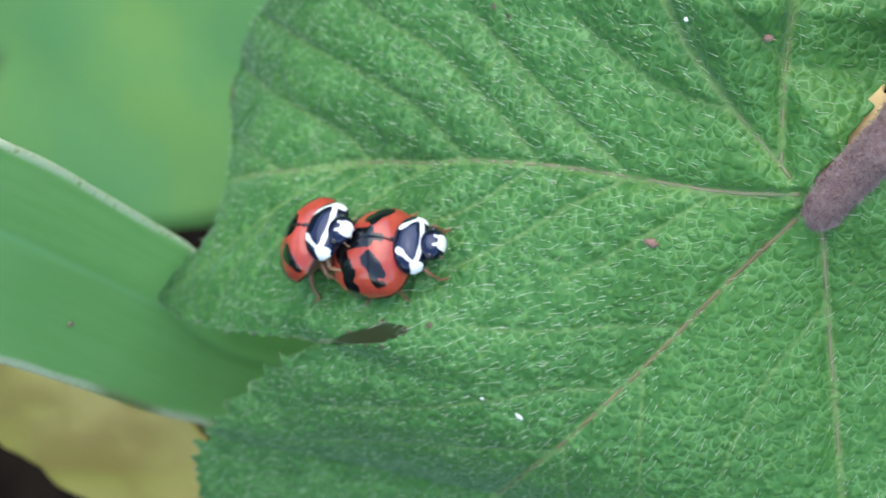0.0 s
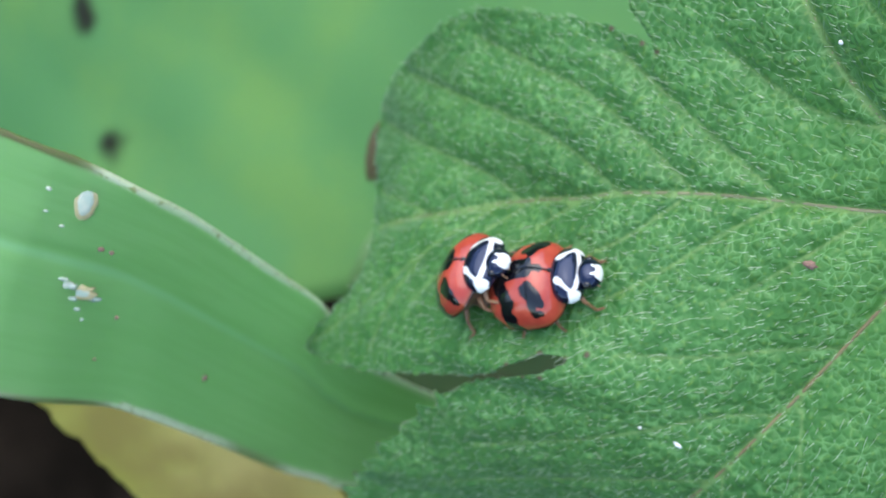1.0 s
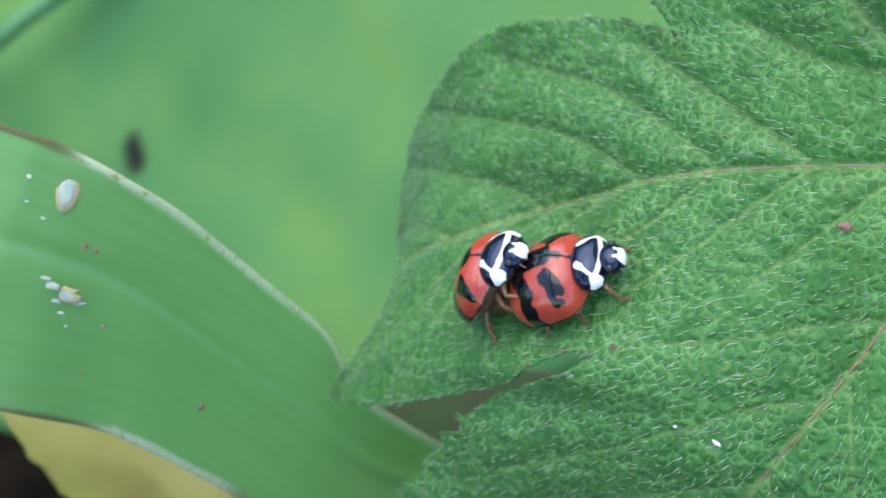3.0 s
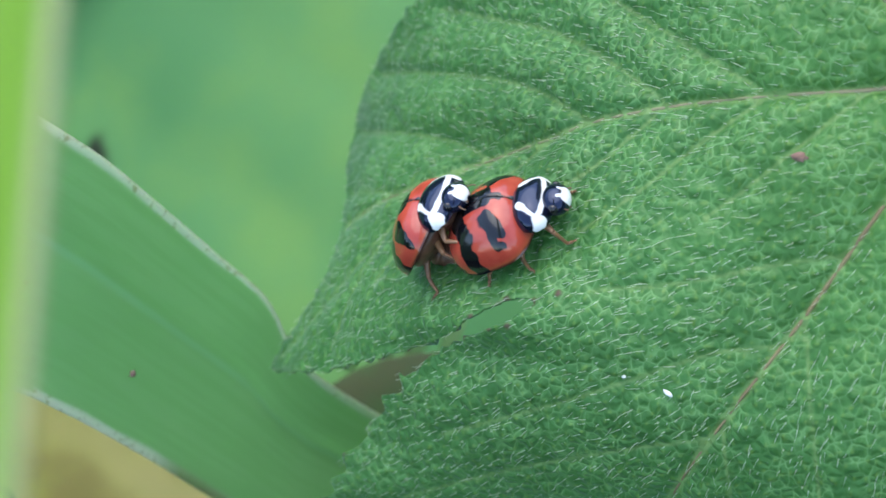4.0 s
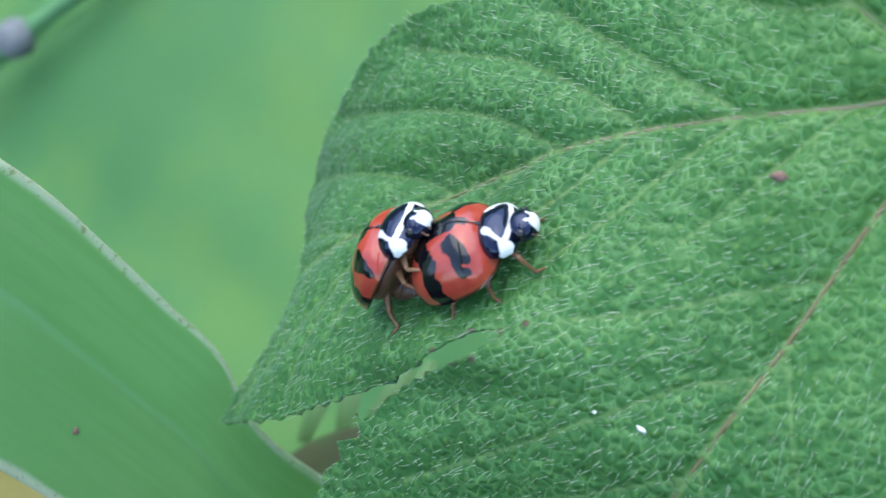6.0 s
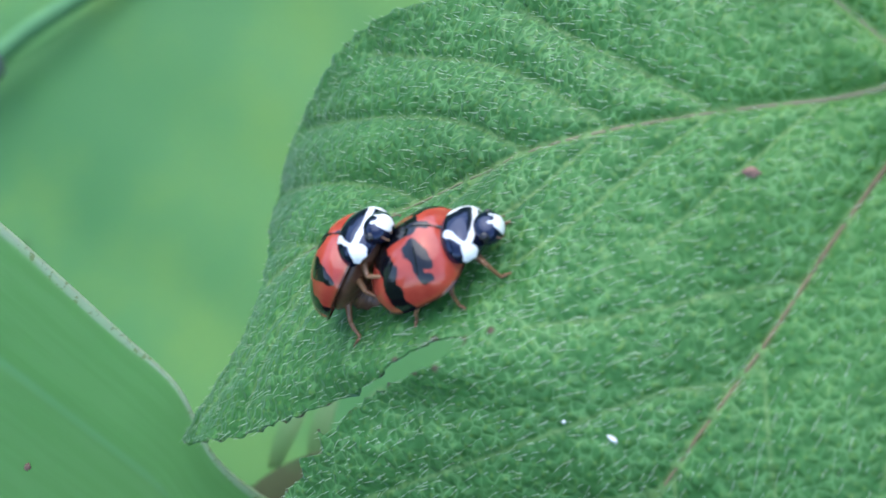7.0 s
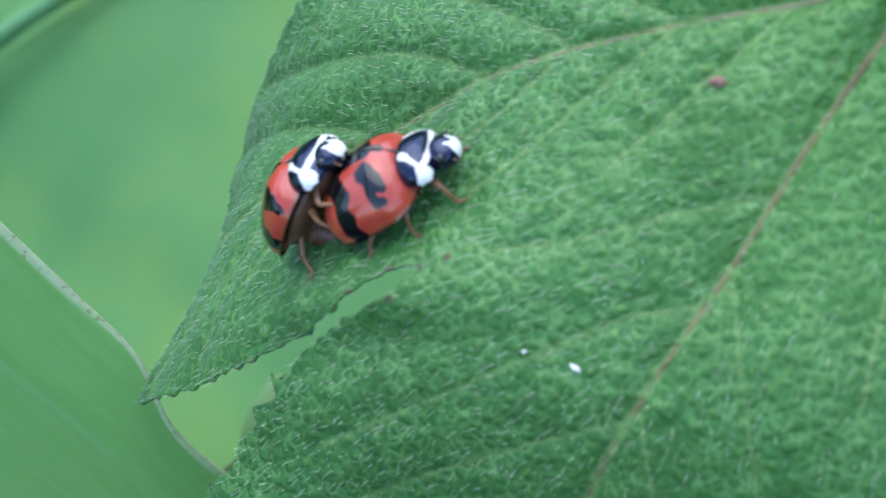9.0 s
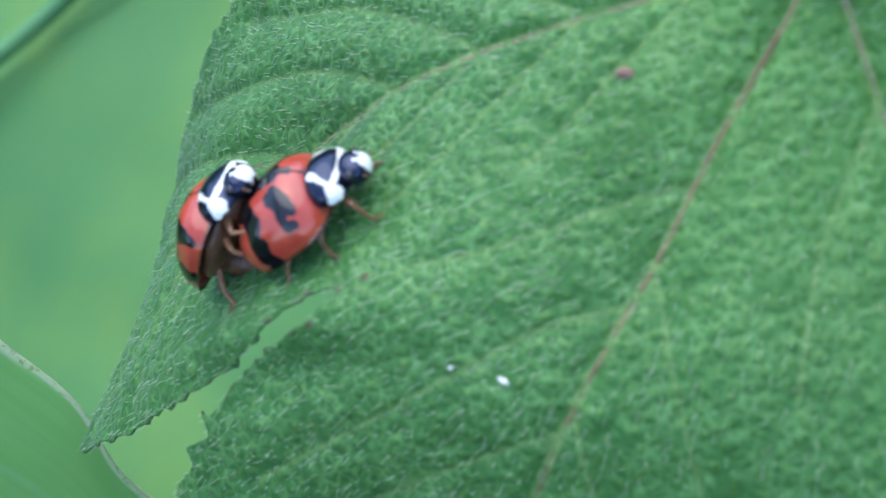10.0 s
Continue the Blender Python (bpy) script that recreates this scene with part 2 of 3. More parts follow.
def tube(name, points, radii, material, sides=8):
    v, f = tube_data(points, radii, sides)
    return mesh_of(name, v, f, material)


def joined(name, pieces, material):
    verts, faces = [], []
    for v, f in pieces:
        n = len(verts)
        verts += list(v)
        faces += [tuple(i + n for i in one) for one in f]
    return mesh_of(name, verts, faces, material)


def ball_data(centre, radii, rows=10, cols=16, lump=0.0, seed=0):
    rng = np.random.RandomState(seed)
    verts = []
    for i in range(rows + 1):
        a = math.pi * i / rows
        for j in range(cols):
            w = 2 * math.pi * j / cols
            k = 1 + lump * rng.uniform(-1, 1)
            verts.append((centre[0] + k * radii[0] * math.sin(a) * math.cos(w), centre[1] + k * radii[1] * math.sin(a) * math.sin(w),
                          centre[2] + k * radii[2] * math.cos(a)))
    return verts, grid_faces(rows + 1, cols, wrap=True)


def distance_to(points, lines):
    """The least distance from each point to polylines, in the plane."""
    best = np.full(len(points), 1e9)
    for line in lines:
        line = np.asarray(line, float)
        for a, b in zip(line[:-1], line[1:]):
            ab = b - a
            s = np.clip(((points - a) @ ab) / (ab @ ab + 1e-12), 0, 1)
            best = np.minimum(best, np.hypot(*(points - a - s[:, None] * ab).T))
    return best


# ---- the ground below ----
def build_ground():
    bm = bmesh.new()
    bmesh.ops.create_grid(bm, x_segments=60, y_segments=60, size=0.8)
    for v in bm.verts:
        v.co.z = 0.012 * noise.noise(Vector((v.co.x * 18, v.co.y * 18, 3.1)))
    rim = [e for e in bm.edges if e.is_boundary]
    far = bmesh.ops.extrude_edge_only(bm, edges=rim)
    for v in far["geom"]:
        if isinstance(v, bmesh.types.BMVert):
            v.co.x, v.co.y, v.co.z = v.co.x * 900, v.co.y * 900, 0.0
    me = bpy.data.meshes.new("ground")
    bm.to_mesh(me)
    bm.free()
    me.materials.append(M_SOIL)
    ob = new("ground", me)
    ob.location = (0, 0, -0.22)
    return tagged(ob, "soil below the plants, their shade painted in as near-black", "soil", kind="structure")


build_ground()


def build_sky_block():
    """An unseen green ring, added to block low sky light; open to the sky above."""
    cols, rows = 120, 14
    verts = []
    for i in range(rows + 1):
        for j in range(cols):
            w = 2 * math.pi * j / cols
            lump = noise.noise(Vector((math.cos(w) * 2.5, math.sin(w) * 2.5, i * 0.25)))
            crest = 0.22 + 0.16 * noise.noise(Vector((math.cos(w) * 3, math.sin(w) * 3, 7))) + 0.07 * noise.noise(Vector((math.cos(w) * 14, math.sin(w) * 14, 2)))
            # lower towards -y, to let more sky light reach the leaf
            crest -= 0.20 * max(0.0, -math.sin(w)) ** 0.7
            r = 0.62 + 0.10 * lump - 0.12 * (i / rows) ** 2
            verts.append((r * math.cos(w), r * math.sin(w), -0.24 + (crest + 0.24) * i / rows))
    ob = new("backdrop", mesh_of("backdrop", verts, grid_faces(rows + 1, cols, wrap=True), M_BACKDROP, attrs=dict(spot=np.zeros(len(verts)), pale=np.zeros(len(verts)))))
    return tagged(ob, "unseen green backdrop added to block low sky light and reflections", "undergrowth", kind="structure")


build_sky_block()

# ---- the hairy lobed leaf on which the beetles sit ----
SURFACE = ((0, 0, -1.034), (0, 1, -3.18), (0, 2, -4.26), (0, 3, 2.684), (0, 4, 0.054), (1, 0, 4.847), (1, 1, 3.238), (1, 2, 0.012),
           (1, 3, -0.695), (2, 0, -4.395), (2, 1, -0.669), (2, 2, 3.744), (3, 0, 1.519), (3, 1, 1.281), (4, 0, -0.576))


def leaf_height(x, y):
    """The leaf's broad curve, in mm over its plane; it runs on evenly outside its middle."""
    cx, cy = np.clip(x, -19, 23 - 5 * np.clip((y - 7) / 5, 0, 1)), np.clip(y, -14, 14.5)
    z = sum(v * (cx / 16) ** i * (cy / 12) ** j for i, j, v in SURFACE)
    z = z + np.exp(-((x + 1) / 5) ** 2 - ((y + 4) / 2.2) ** 2) - 0.9 * np.exp(-((x + 3) / 5) ** 2 - ((y - 4.6) / 2.5) ** 2)
    z = z - 0.8 * np.exp(-((x + 1.5) / 4) ** 2 - ((y + 5.6) / 1.1) ** 2)
    z = z - 0.7 * np.exp(-((x - 13.5) / 4) ** 2 - ((y + 3.7) / 3.3) ** 2) - 0.6 * np.exp(-((x + 9.5) / 4) ** 2 - ((y + 9.5) / 3.5) ** 2)
    z = z + 0.5 * np.exp(-((x - 13.2) / 3) ** 2 - ((y - 3.3) / 2.6) ** 2) - 0.8 * np.exp(-((x + 4.3) / 4) ** 2 - ((y - 4.7) / 2.2) ** 2)
    z = z - 0.4 * np.exp(-((x - 9.5) / 4) ** 2 - ((y + 6) / 3) ** 2) + 0.7 * np.exp(-((x + 9) / 4) ** 2 - ((y + 12.8) / 2) ** 2)
    z = z + 0.35 * np.exp(-((x + 3.5) / 4) ** 2 - ((y + 4.2) / 0.9) ** 2)
    z = z - 0.5 * np.clip((x - 18.5) * 0.5 + (y - 6.5) * 0.87, 0, 8) * np.clip((x - 16) / 3, 0, 1) * np.clip((y - 5.5) / 2, 0, 1)
    return z + (x - cx) * np.where(x < 0, 0.9, -0.25) - np.where(y > 0, 0.1, 0.45) * np.abs(y - cy)


OUTLINE = [(4.4, 12.8), (1.3, 13.9), (-3.0, 14.4), (-6.1, 14.6), (-9.3, 13.9), (-11.6, 12.4), (-13.9, 10.7), (-15.3, 8.4), (-15.2, 5.8),
           (-14.0, 3.2), (-13.3, 0.4), (-14.0, -2.0), (-15.8, -4.1), (-17.6, -6.5), (-14.6, -6.7), (-12.0, -6.6), (-9.0, -6.0), (-6.5, -5.5),
           (-4.3, -5.03), (-2.9, -4.45), (-1.9, -3.9), (-0.4, -3.12), (1.3, -3.0), (0.9, -3.5), (-0.4, -4.2), (-2.5, -4.88), (-4.4, -5.55),
           (-5.3, -6.05), (-7.7, -7.9), (-9.8, -9.9), (-11.4, -11.7), (-13.0, -13.8), (-14.5, -16.5), (-13.5, -21.0), (-6.0, -24.5),
           (4.0, -25.0), (14.0, -24.0), (24.0, -22.0), (30.0, -12.0), (30.0, 0.0), (28.5, 12.5), (22.6, 7.9), (20.3, 6.7), (21.0, 7.9), (22.4, 10.4), (24.4, 14.2),
           (25.0, 22.0), (16.0, 26.0), (6.0, 25.0), (1.5, 20.0), (2.2, 15.6)]
MAIN_VEINS = [[(19.8, 6.2), (16.3, 5.8), (11.4, 5.85), (7.2, 5.75), (3.1, 5.35), (0.9, 4.8), (-1.2, 4.45), (-4.4, 3.8), (-7.0, 3.1), (-9.9, 2.4), (-12.9, 1.3)],
              [(20.2, 5.5), (17.0, 1.5), (15.1, -1.1), (13.2, -3.7), (12.2, -5.0), (9.2, -8.8), (6.6, -12.0), (3.0, -17.0), (0, -22)],
              [(20.3, 5.9), (20.9, 4.8), (21.6, 0.8), (22.4, -3.7), (23.5, -9.6), (25, -18)],
              [(19.3, 6.9), (16.5, 9.7), (14.1, 12.3), (12.6, 14.6), (10, 19)],
              [(18.8, 7.3), (18.5, 11.9), (18.6, 16.0), (18, 22)]]
SIDE_VEINS = [[(3, 5.4), (0, 7.2), (-2.4, 8.1), (-6, 9.0), (-13, 10.4)], [(-3, 4.0), (-5, 5.1), (-8.5, 6.0), (-14.8, 7.2)],
              [(6.8, 6.1), (3.5, 8.5), (0, 10.5), (-2.2, 11.2), (-7.5, 13)], [(11.3, 6.2), (8.4, 8.2), (4.5, 10.9), (2, 12.7)],
              [(-7, 1.9), (-9.5, 2.8), (-13.5, 3.2)], [(15.1, -1.1), (11.5, -1.6), (8, -2.3), (4, -2.6)],
              [(12.2, -5), (9.1, -5.4), (5, -6.8), (0.7, -8.1), (-5, -9.6)], [(8.8, -9.2), (4.5, -9.9), (-1.5, -11.2), (-8, -13)],
              [(13.2, -3.8), (13.4, -8), (13.5, -13)], [(9.5, -8.5), (9.4, -12.5), (9, -17)], [(6.4, 5.3), (3.7, 3.2), (1.9, 2.2), (-1, 0.5)],
              [(11.4, 5.6), (8.7, 3.9), (6, 1.9), (3, 0)], [(-3, 3.7), (-5.7, 1.6), (-9, -2)], [(16, 5.7), (12, 2.6), (9, 0.5)],
              [(16.5, 9.7), (12.5, 10.5), (8, 13)], [(18.6, 12), (15, 15.5), (13, 19)], [(21.6, 0.8), (19, -4), (17.5, -9)],
              [(0.9, 4.8), (-2, 2.6), (-5, -0.5)], [(-8.5, 0.9), (-10.5, -2), (-12, -5.5)], [(-4.4, 3.8), (-8.5, 0.9), (-13, -3.0), (-16.8, -6.0)]]


def toothed(outline):
    """The outline as a fine closed curve with saw teeth that point towards the lobes' tips."""
    c = spline(list(outline) + [outline[0]], 12)[:-1]
    seg = np.hypot(*(np.roll(c, -1, 0) - c).T)
    at = np.r_[0, np.cumsum(seg)]
    fine = np.arange(0, at[-1], 0.14)
    x, y = (np.interp(fine, at, np.r_[c[:, k], c[0, k]]) for k in (0, 1))
    p = np.c_[x, y]
    tan = np.roll(p, -1, 0) - np.roll(p, 1, 0)
    tan /= np.hypot(*tan.T)[:, None] + 1e-9
    out = np.c_[tan[:, 1], -tan[:, 0]]                  # away from the leaf for a path that runs anticlockwise
    area = 0.5 * np.sum(p[:, 0] * np.roll(p[:, 1], -1) - np.roll(p[:, 0], -1) * p[:, 1])
    out *= np.sign(area)
    pitch = 1.7 + 0.55 * np.sin(fine * 0.37) + 0.4 * np.sin(fine * 1.13 + 1.0)
    ph = np.cumsum(np.gradient(fine) / pitch) % 1.0
    saw = np.where(ph < 0.78, ph / 0.78, (1 - ph) / 0.22)
    depth = np.where((p[:, 1] < -6.9) & (p[:, 0] < 2), 0.9, 0.28)
    depth = depth * (0.75 + 0.45 * np.sin(fine * 0.9) * np.sin(fine * 0.31 + 2.0))
    depth = depth * np.where((np.abs(p[:, 0] - 0.2) < 2.2) & (np.abs(p[:, 1] + 3.8) < 1.6), 0.35, 1.0)
    tip = np.clip((saw - 0.72) / 0.28, 0, 1)
    return p + out * (depth * (saw ** 1.4 - 0.35))[:, None], tip


def inside(points, poly):
    x, y = points.T
    res = np.zeros(len(points), bool)
    for (x1, y1), (x2, y2) in zip(poly, np.roll(poly, -1, 0)):
        if y1 != y2:
            res ^= ((y1 > y) != (y2 > y)) & (x < (x2 - x1) * (y - y1) / (y2 - y1) + x1)
    return res


def cells(points, pitch, seed):
    """Nearest and second nearest distance to jittered seeds: the net of small veins."""
    rng = np.random.RandomState(seed)
    lo = points.min(0) - 2 * pitch
    n = (np.ceil((points.max(0) + 2 * pitch - lo) / pitch)).astype(int) + 1
    jit = rng.uniform(0.08, 0.92, (n[0], n[1], 2))
    ij = np.floor((points - lo) / pitch).astype(int)
    f1, f2 = np.full(len(points), 9.0), np.full(len(points), 9.0)
    for di in (-1, 0, 1):
        for dj in (-1, 0, 1):
            i, j = np.clip(ij[:, 0] + di, 0, n[0] - 1), np.clip(ij[:, 1] + dj, 0, n[1] - 1)
            d = np.hypot(*(lo + (np.c_[i, j] + jit[i, j]) * pitch - points).T)
            f2 = np.minimum(f2, np.maximum(f1, d))
            f1 = np.minimum(f1, d)
    return f1, f2


def relief(points):
    """Fine height over the broad curve, and the mask of the ribs."""
    dm = distance_to(points, [spline(v, 5) for v in MAIN_VEINS])
    ds = distance_to(points, [spline(v, 5) for v in SIDE_VEINS])
    f1, f2 = cells(points, 0.66, 5)
    g1, g2 = cells(points, 2.1, 8)
    edge, wide = np.clip((f2 - f1) / 0.30, 0, 1), np.clip((g2 - g1) / 0.6, 0, 1)
    h1, h2 = cells(points, 1.05, 31)
    z = 0.085 * edge ** 0.7 + 0.08 * wide + 0.10 * np.exp(-(h1 / 0.36) ** 2)
    z += np.interp(points[:, 1], (-3.0, 0.0, 6.0), (0.24, 0.26, 0.70)) * (1 - np.exp(-np.minimum(ds, dm) / 0.85)) - 0.05 * np.exp(-(ds / 0.22) ** 2) - 0.18 * np.exp(-(dm / 0.4) ** 2)
    return z - 0.35, np.exp(-(ds / 0.12) ** 2) * 0.6 + np.exp(-(dm / 0.18) ** 2)


def build_leaf():
    top = new("hairy_leaf")
    top.matrix_basis = LEAF
    tagged(top, "bright green lobed leaf, quilted and covered in white bristles", "leaf")
    border, tip = toothed(OUTLINE)
    step = 0.16
    xs, ys = np.arange(-19, 31.2, step), np.arange(-26, 27.2, step)
    gx, gy = np.meshgrid(xs, ys, indexing="ij")
    p = np.c_[gx.ravel(), gy.ravel()]
    ins = inside(p, border)
    nx, ny = gx.shape
    m = ins.reshape(nx, ny)
    cell = (m[:-1, :-1].astype(int) + m[1:, :-1] + m[:-1, 1:] + m[1:, 1:]) >= 2
    used = np.zeros((nx, ny), bool)
    for a in (slice(0, -1), slice(1, None)):
        for b in (slice(0, -1), slice(1, None)):
            used[a, b] |= cell
    used = used.ravel()
    # vertices just outside, and those just inside the rim, settle on the outline
    near = used & ~ins
    idx = np.where(near)[0]
    for s in range(0, len(idx), 400):
        part_i = idx[s:s + 400]
        d = np.hypot(p[part_i, None, 0] - border[None, :, 0], p[part_i, None, 1] - border[None, :, 1])
        k = d.argmin(1)
        p[part_i] = border[k]
    num = np.full(len(p), -1)
    num[used] = np.arange(used.sum())
    q = p[used]
    z, rib = relief(q)
    f1, f2 = cells(q, 0.62, 21)
    spot = np.exp(-(f1 / 0.16) ** 2)
    scorch = np.zeros(len(q))
    tips = border[tip > 0.35]
    tips = tips[(tips[:, 1] < -2.3) & (tips[:, 0] < 3)]
    for a in tips[::3]:
        scorch = np.maximum(scorch, 0.85 * np.exp(-((q - a) ** 2).sum(1) / 0.03))
    for a in ((-0.12, -3.0), (1.2, -3.2), (0.0, -4.25), (2.43, -2.75), (-1.9, -3.85), (4.3, 12.7), (3.4, 13.1), (1.5, 13.8)):
        scorch = np.maximum(scorch, np.exp(-((q - np.array(a)) ** 2).sum(1) / 0.04))
    z = leaf_height(q[:, 0], q[:, 1]) + z + 0.10 * spot
    i, j = np.where(cell)
    ids = np.c_[i * ny + j, (i + 1) * ny + j, (i + 1) * ny + j + 1, i * ny + j + 1]
    me = mesh_of("lamina", np.c_[q, z] * MM, num[ids], M_LAMINA, attrs=dict(rib=rib, bump_spot=spot * 0.9, scorch=scorch, base_light=np.clip(1.15 - np.hypot(q[:, 0] - 21, q[:, 1] - 4) / 15, 0, 1)))
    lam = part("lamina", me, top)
    thick = lam.modifiers.new("thickness", "SOLIDIFY")
    thick.thickness, thick.offset = 0.13 * MM, -1
    # main veins, as low ridges lying in their grooves
    for n, line in enumerate(MAIN_VEINS):
        c = spline(line, 10)
        zc = leaf_height(c[:, 0], c[:, 1]) + relief(c)[0]
        r = np.interp(np.linspace(0, 1, len(c)), (0, 0.1, 0.55, 0.75, 1), (0.15, 0.105, 0.075, 0.045, 0.02)) * (0.65 if n > 2 else 1.0)
        part("vein", tube("vein", np.c_[c, zc + 0.01] * MM, r * MM, M_VEIN_RED if n == 1 else M_VEIN, 8), top,
             "reddish brown main vein" if n == 1 else "pale brown main vein")
    # bristles, all leaning towards the tips
    rng = np.random.RandomState(12)
    base = rng.uniform((-18, -20), (27, 19), (60000, 2))
    base = base[inside(base, border)]
    _, first = np.unique(np.floor(base / 0.43).astype(int), axis=0, return_index=True)
    base = base[np.sort(first)]
    base = base[rng.uniform(0, 1, len(base)) < np.interp(base[:, 0], (8, 17), (0.97, 0.45))]
    x, y = base.T
    n = len(base)
    z0 = leaf_height(x, y) + relief(base)[0]
    turn = np.interp(y, (-12, -4, 2, 7, 14), (32, 22, 10, -12, -22)) + rng.normal(0, 10, n)
    turn += np.where(y < 4, 38 / (1 + np.exp(-1.2 * ((x - 14.2) * 0.78 - (y + 2.3) * 0.62))), 0)
    turn = np.radians(turn)
    d = np.c_[-np.cos(turn), -np.sin(turn), np.zeros(n)]
    d[:, 2] = leaf_height(x + d[:, 0], y + d[:, 1]) - leaf_height(x, y)
    length = np.where(rng.uniform(0, 1, n) < 0.6, rng.uniform(0.38, 0.74, n), rng.uniform(0.18, 0.38, n))
    lift = rng.uniform(0.10, 0.34, n)
    side = np.c_[-d[:, 1], d[:, 0], np.zeros(n)]
    bend = (rng.normal(0, 0.12, n) * length)[:, None]
    thick_at = np.interp(x, (10, 16), (1.0, 0.85)) * rng.uniform(0.8, 1.15, n)
    rings = []
    for share, r in ((0, 0.020), (0.3, 0.016), (0.6, 0.012), (0.85, 0.007), (1.0, 0.002)):
        c = np.c_[x, y, z0 - 0.03] + d * (length * share)[:, None] + side * bend * share ** 2
        c[:, 2] += lift * share * (1.5 - 0.9 * share)
        for w in (math.pi / 2, math.pi * 7 / 6, math.pi * 11 / 6):
            rings.append(c + (side * math.cos(w) + np.array([0, 0, math.sin(w)])) * (r * thick_at)[:, None])
    verts = np.stack(rings, 1).reshape(-1, 3)
    one = np.array([(3 * k + a, 3 * k + (a + 1) % 3, 3 * k + 3 + (a + 1) % 3, 3 * k + 3 + a) for k in range(4) for a in range(3)])
    faces = (np.arange(n)[:, None, None] * 15 + one[None]).reshape(-1, 4)
    hairs = part("bristles", mesh_of("bristles", verts * MM, faces, M_HAIR), top, "short white bristles on the leaf")
    tagged(hairs, kind="stuff")
    # leaf stalk
    s = spline([(20.75, 4.85, 0.8), (20.9, 5.6, 1.4), (21.6, 6.9, 2.2), (22.6, 8.4, 3.0), (23.7, 10.2, 4.0), (26.0, 15.8, 6.0), (32.0, 26.0, 5.0), (40, 42, -30), (44, 50, -120)], 10)
    r = np.interp(np.arange(len(s)), (0, 4, 10, 20, len(s)), (0.16, 0.55, 0.82, 0.90, 1.1))
    stalk = part("leaf_stalk", tube("leaf_stalk", s * MM, r * MM, M_PETIOLE, 14), top, "thick felted purple-brown leaf stalk")
    fuzz = []
    for _ in range(9000):
        k = rng.randint(1, 50)
        w = rng.uniform(0, 2 * math.pi)
        run = s[k + 1] - s[k]
        across = np.cross(run, (0, 0, 1.0))
        across /= np.linalg.norm(across)
        above = np.cross(across, run)
        above /= np.linalg.norm(above)
        o = (across * math.cos(w) + above * math.sin(w)) * r[k]
        a = s[k] + run * rng.uniform(0, 1) + o * 0.95
        fuzz.append(tube_data([a, a + o * 0.08 + rng.normal(0, 0.06, 3), a + o * 0.14 + rng.normal(0, 0.12, 3)], (0.022, 0.018, 0.005), 3))
    fz = joined("stalk_felt", [(np.array(v) * MM, f) for v, f in fuzz], M_FELT)
    tagged(part("stalk_felt", fz, stalk, "short pale felt"), kind="stuff")
    return top


build_leaf()


# ---- the two ladybirds ----
FRONT, REAR, WIDE, HIGH, BASE = 1.6, 3.38, 2.40, 2.1, 0.70


def capsules(p, lines):
    """Signed distance to strokes (points, radius)."""
    best = np.full(len(p), 9.0)
    for line, r in lines:
        best = np.minimum(best, distance_to(p, [line]) - r)
    return best


# black strokes of one wing case, laid out flat from the crown outwards
MARKS = [([(1.75, 0), (0.8, 0.0)], 0.045), ([(0.85, 0), (0.2, 0)], 0.13), ([(0.2, 0.03), (-0.28, 0.03)], 0.35), ([(-0.28, 0.0), (-0.62, 0.0)], 0.2), ([(-0.4, 0), (-2.5, 0)], 0.03),
         ([(0.28, 0.82), (0.56, 1.16)], 0.37), ([(0.64, 1.08), (0.68, 1.24)], 0.29), ([(0.28, 1.25), (0.24, 1.74)], 0.20), ([(0.24, 1.78), (0.58, 1.78)], 0.18),
         ([(-0.95, 0.05), (-0.64, 0.62), (-0.48, 1.15)], 0.24), ([(-0.52, 1.15), (-0.72, 1.5)], 0.22), ([(-0.70, 1.72), (-0.82, 2.0), (-0.86, 2.5)], 0.31),
         ([(-1.80, 0.1), (-1.72, 0.6), (-1.95, 1.15), (-1.9, 1.6)], 0.15)]


MALE_MARKS = [([(1.75, 0), (0.8, 0.0)], 0.045), ([(0.50, 0.06), (-0.12, 0.06)], 0.36), ([(-0.4, 0), (-2.5, 0)], 0.03), ([(0.24, 1.05), (0.42, 1.42)], 0.38), ([(0.50, 1.5), (0.56, 1.9)], 0.28)] + MARKS[9:]


def wing_case(side, reach=98, high=HIGH, low=BASE):
    na, nw = 44, 80
    verts, mark, rim = [], [], []
    for i in range(na + 1):
        a = math.radians(reach) * i / na
        for j in range(nw + 1):
            w = math.pi * j / nw
            r = math.sin(a)
            c, q = math.cos(w), math.sin(w)
            x = (FRONT if c > 0 else REAR) * math.copysign(abs(c) ** 0.8, c) * r
            y = WIDE * max(q, 0.0) ** 0.85 * r
            flare = max(0.0, i / na - 0.93) / 0.07
            k = 1 + 0.025 * flare ** 2
            z = low + high * math.cos(a)
            z -= 0.05 * math.exp(-(y / 0.05) ** 2)
            verts.append((x * k, side * (y * k + 0.006), z))
            flat = 2.4 * a / (math.pi / 2)
            mark.append((flat * c, flat * q))
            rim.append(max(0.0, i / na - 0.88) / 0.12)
    p = np.array(mark)
    wob = np.array([0.07 * noise.noise(Vector((x * 2.9, y * 2.9, 1.7 + side))) + 0.03 * noise.noise(Vector((x * 8, y * 8, 4.0))) for x, y in p])
    faces = grid_faces(na + 1, nw + 1)
    if side > 0:
        faces = [f[::-1] for f in faces]
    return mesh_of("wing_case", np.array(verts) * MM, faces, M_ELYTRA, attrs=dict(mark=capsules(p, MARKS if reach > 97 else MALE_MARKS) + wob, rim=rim))


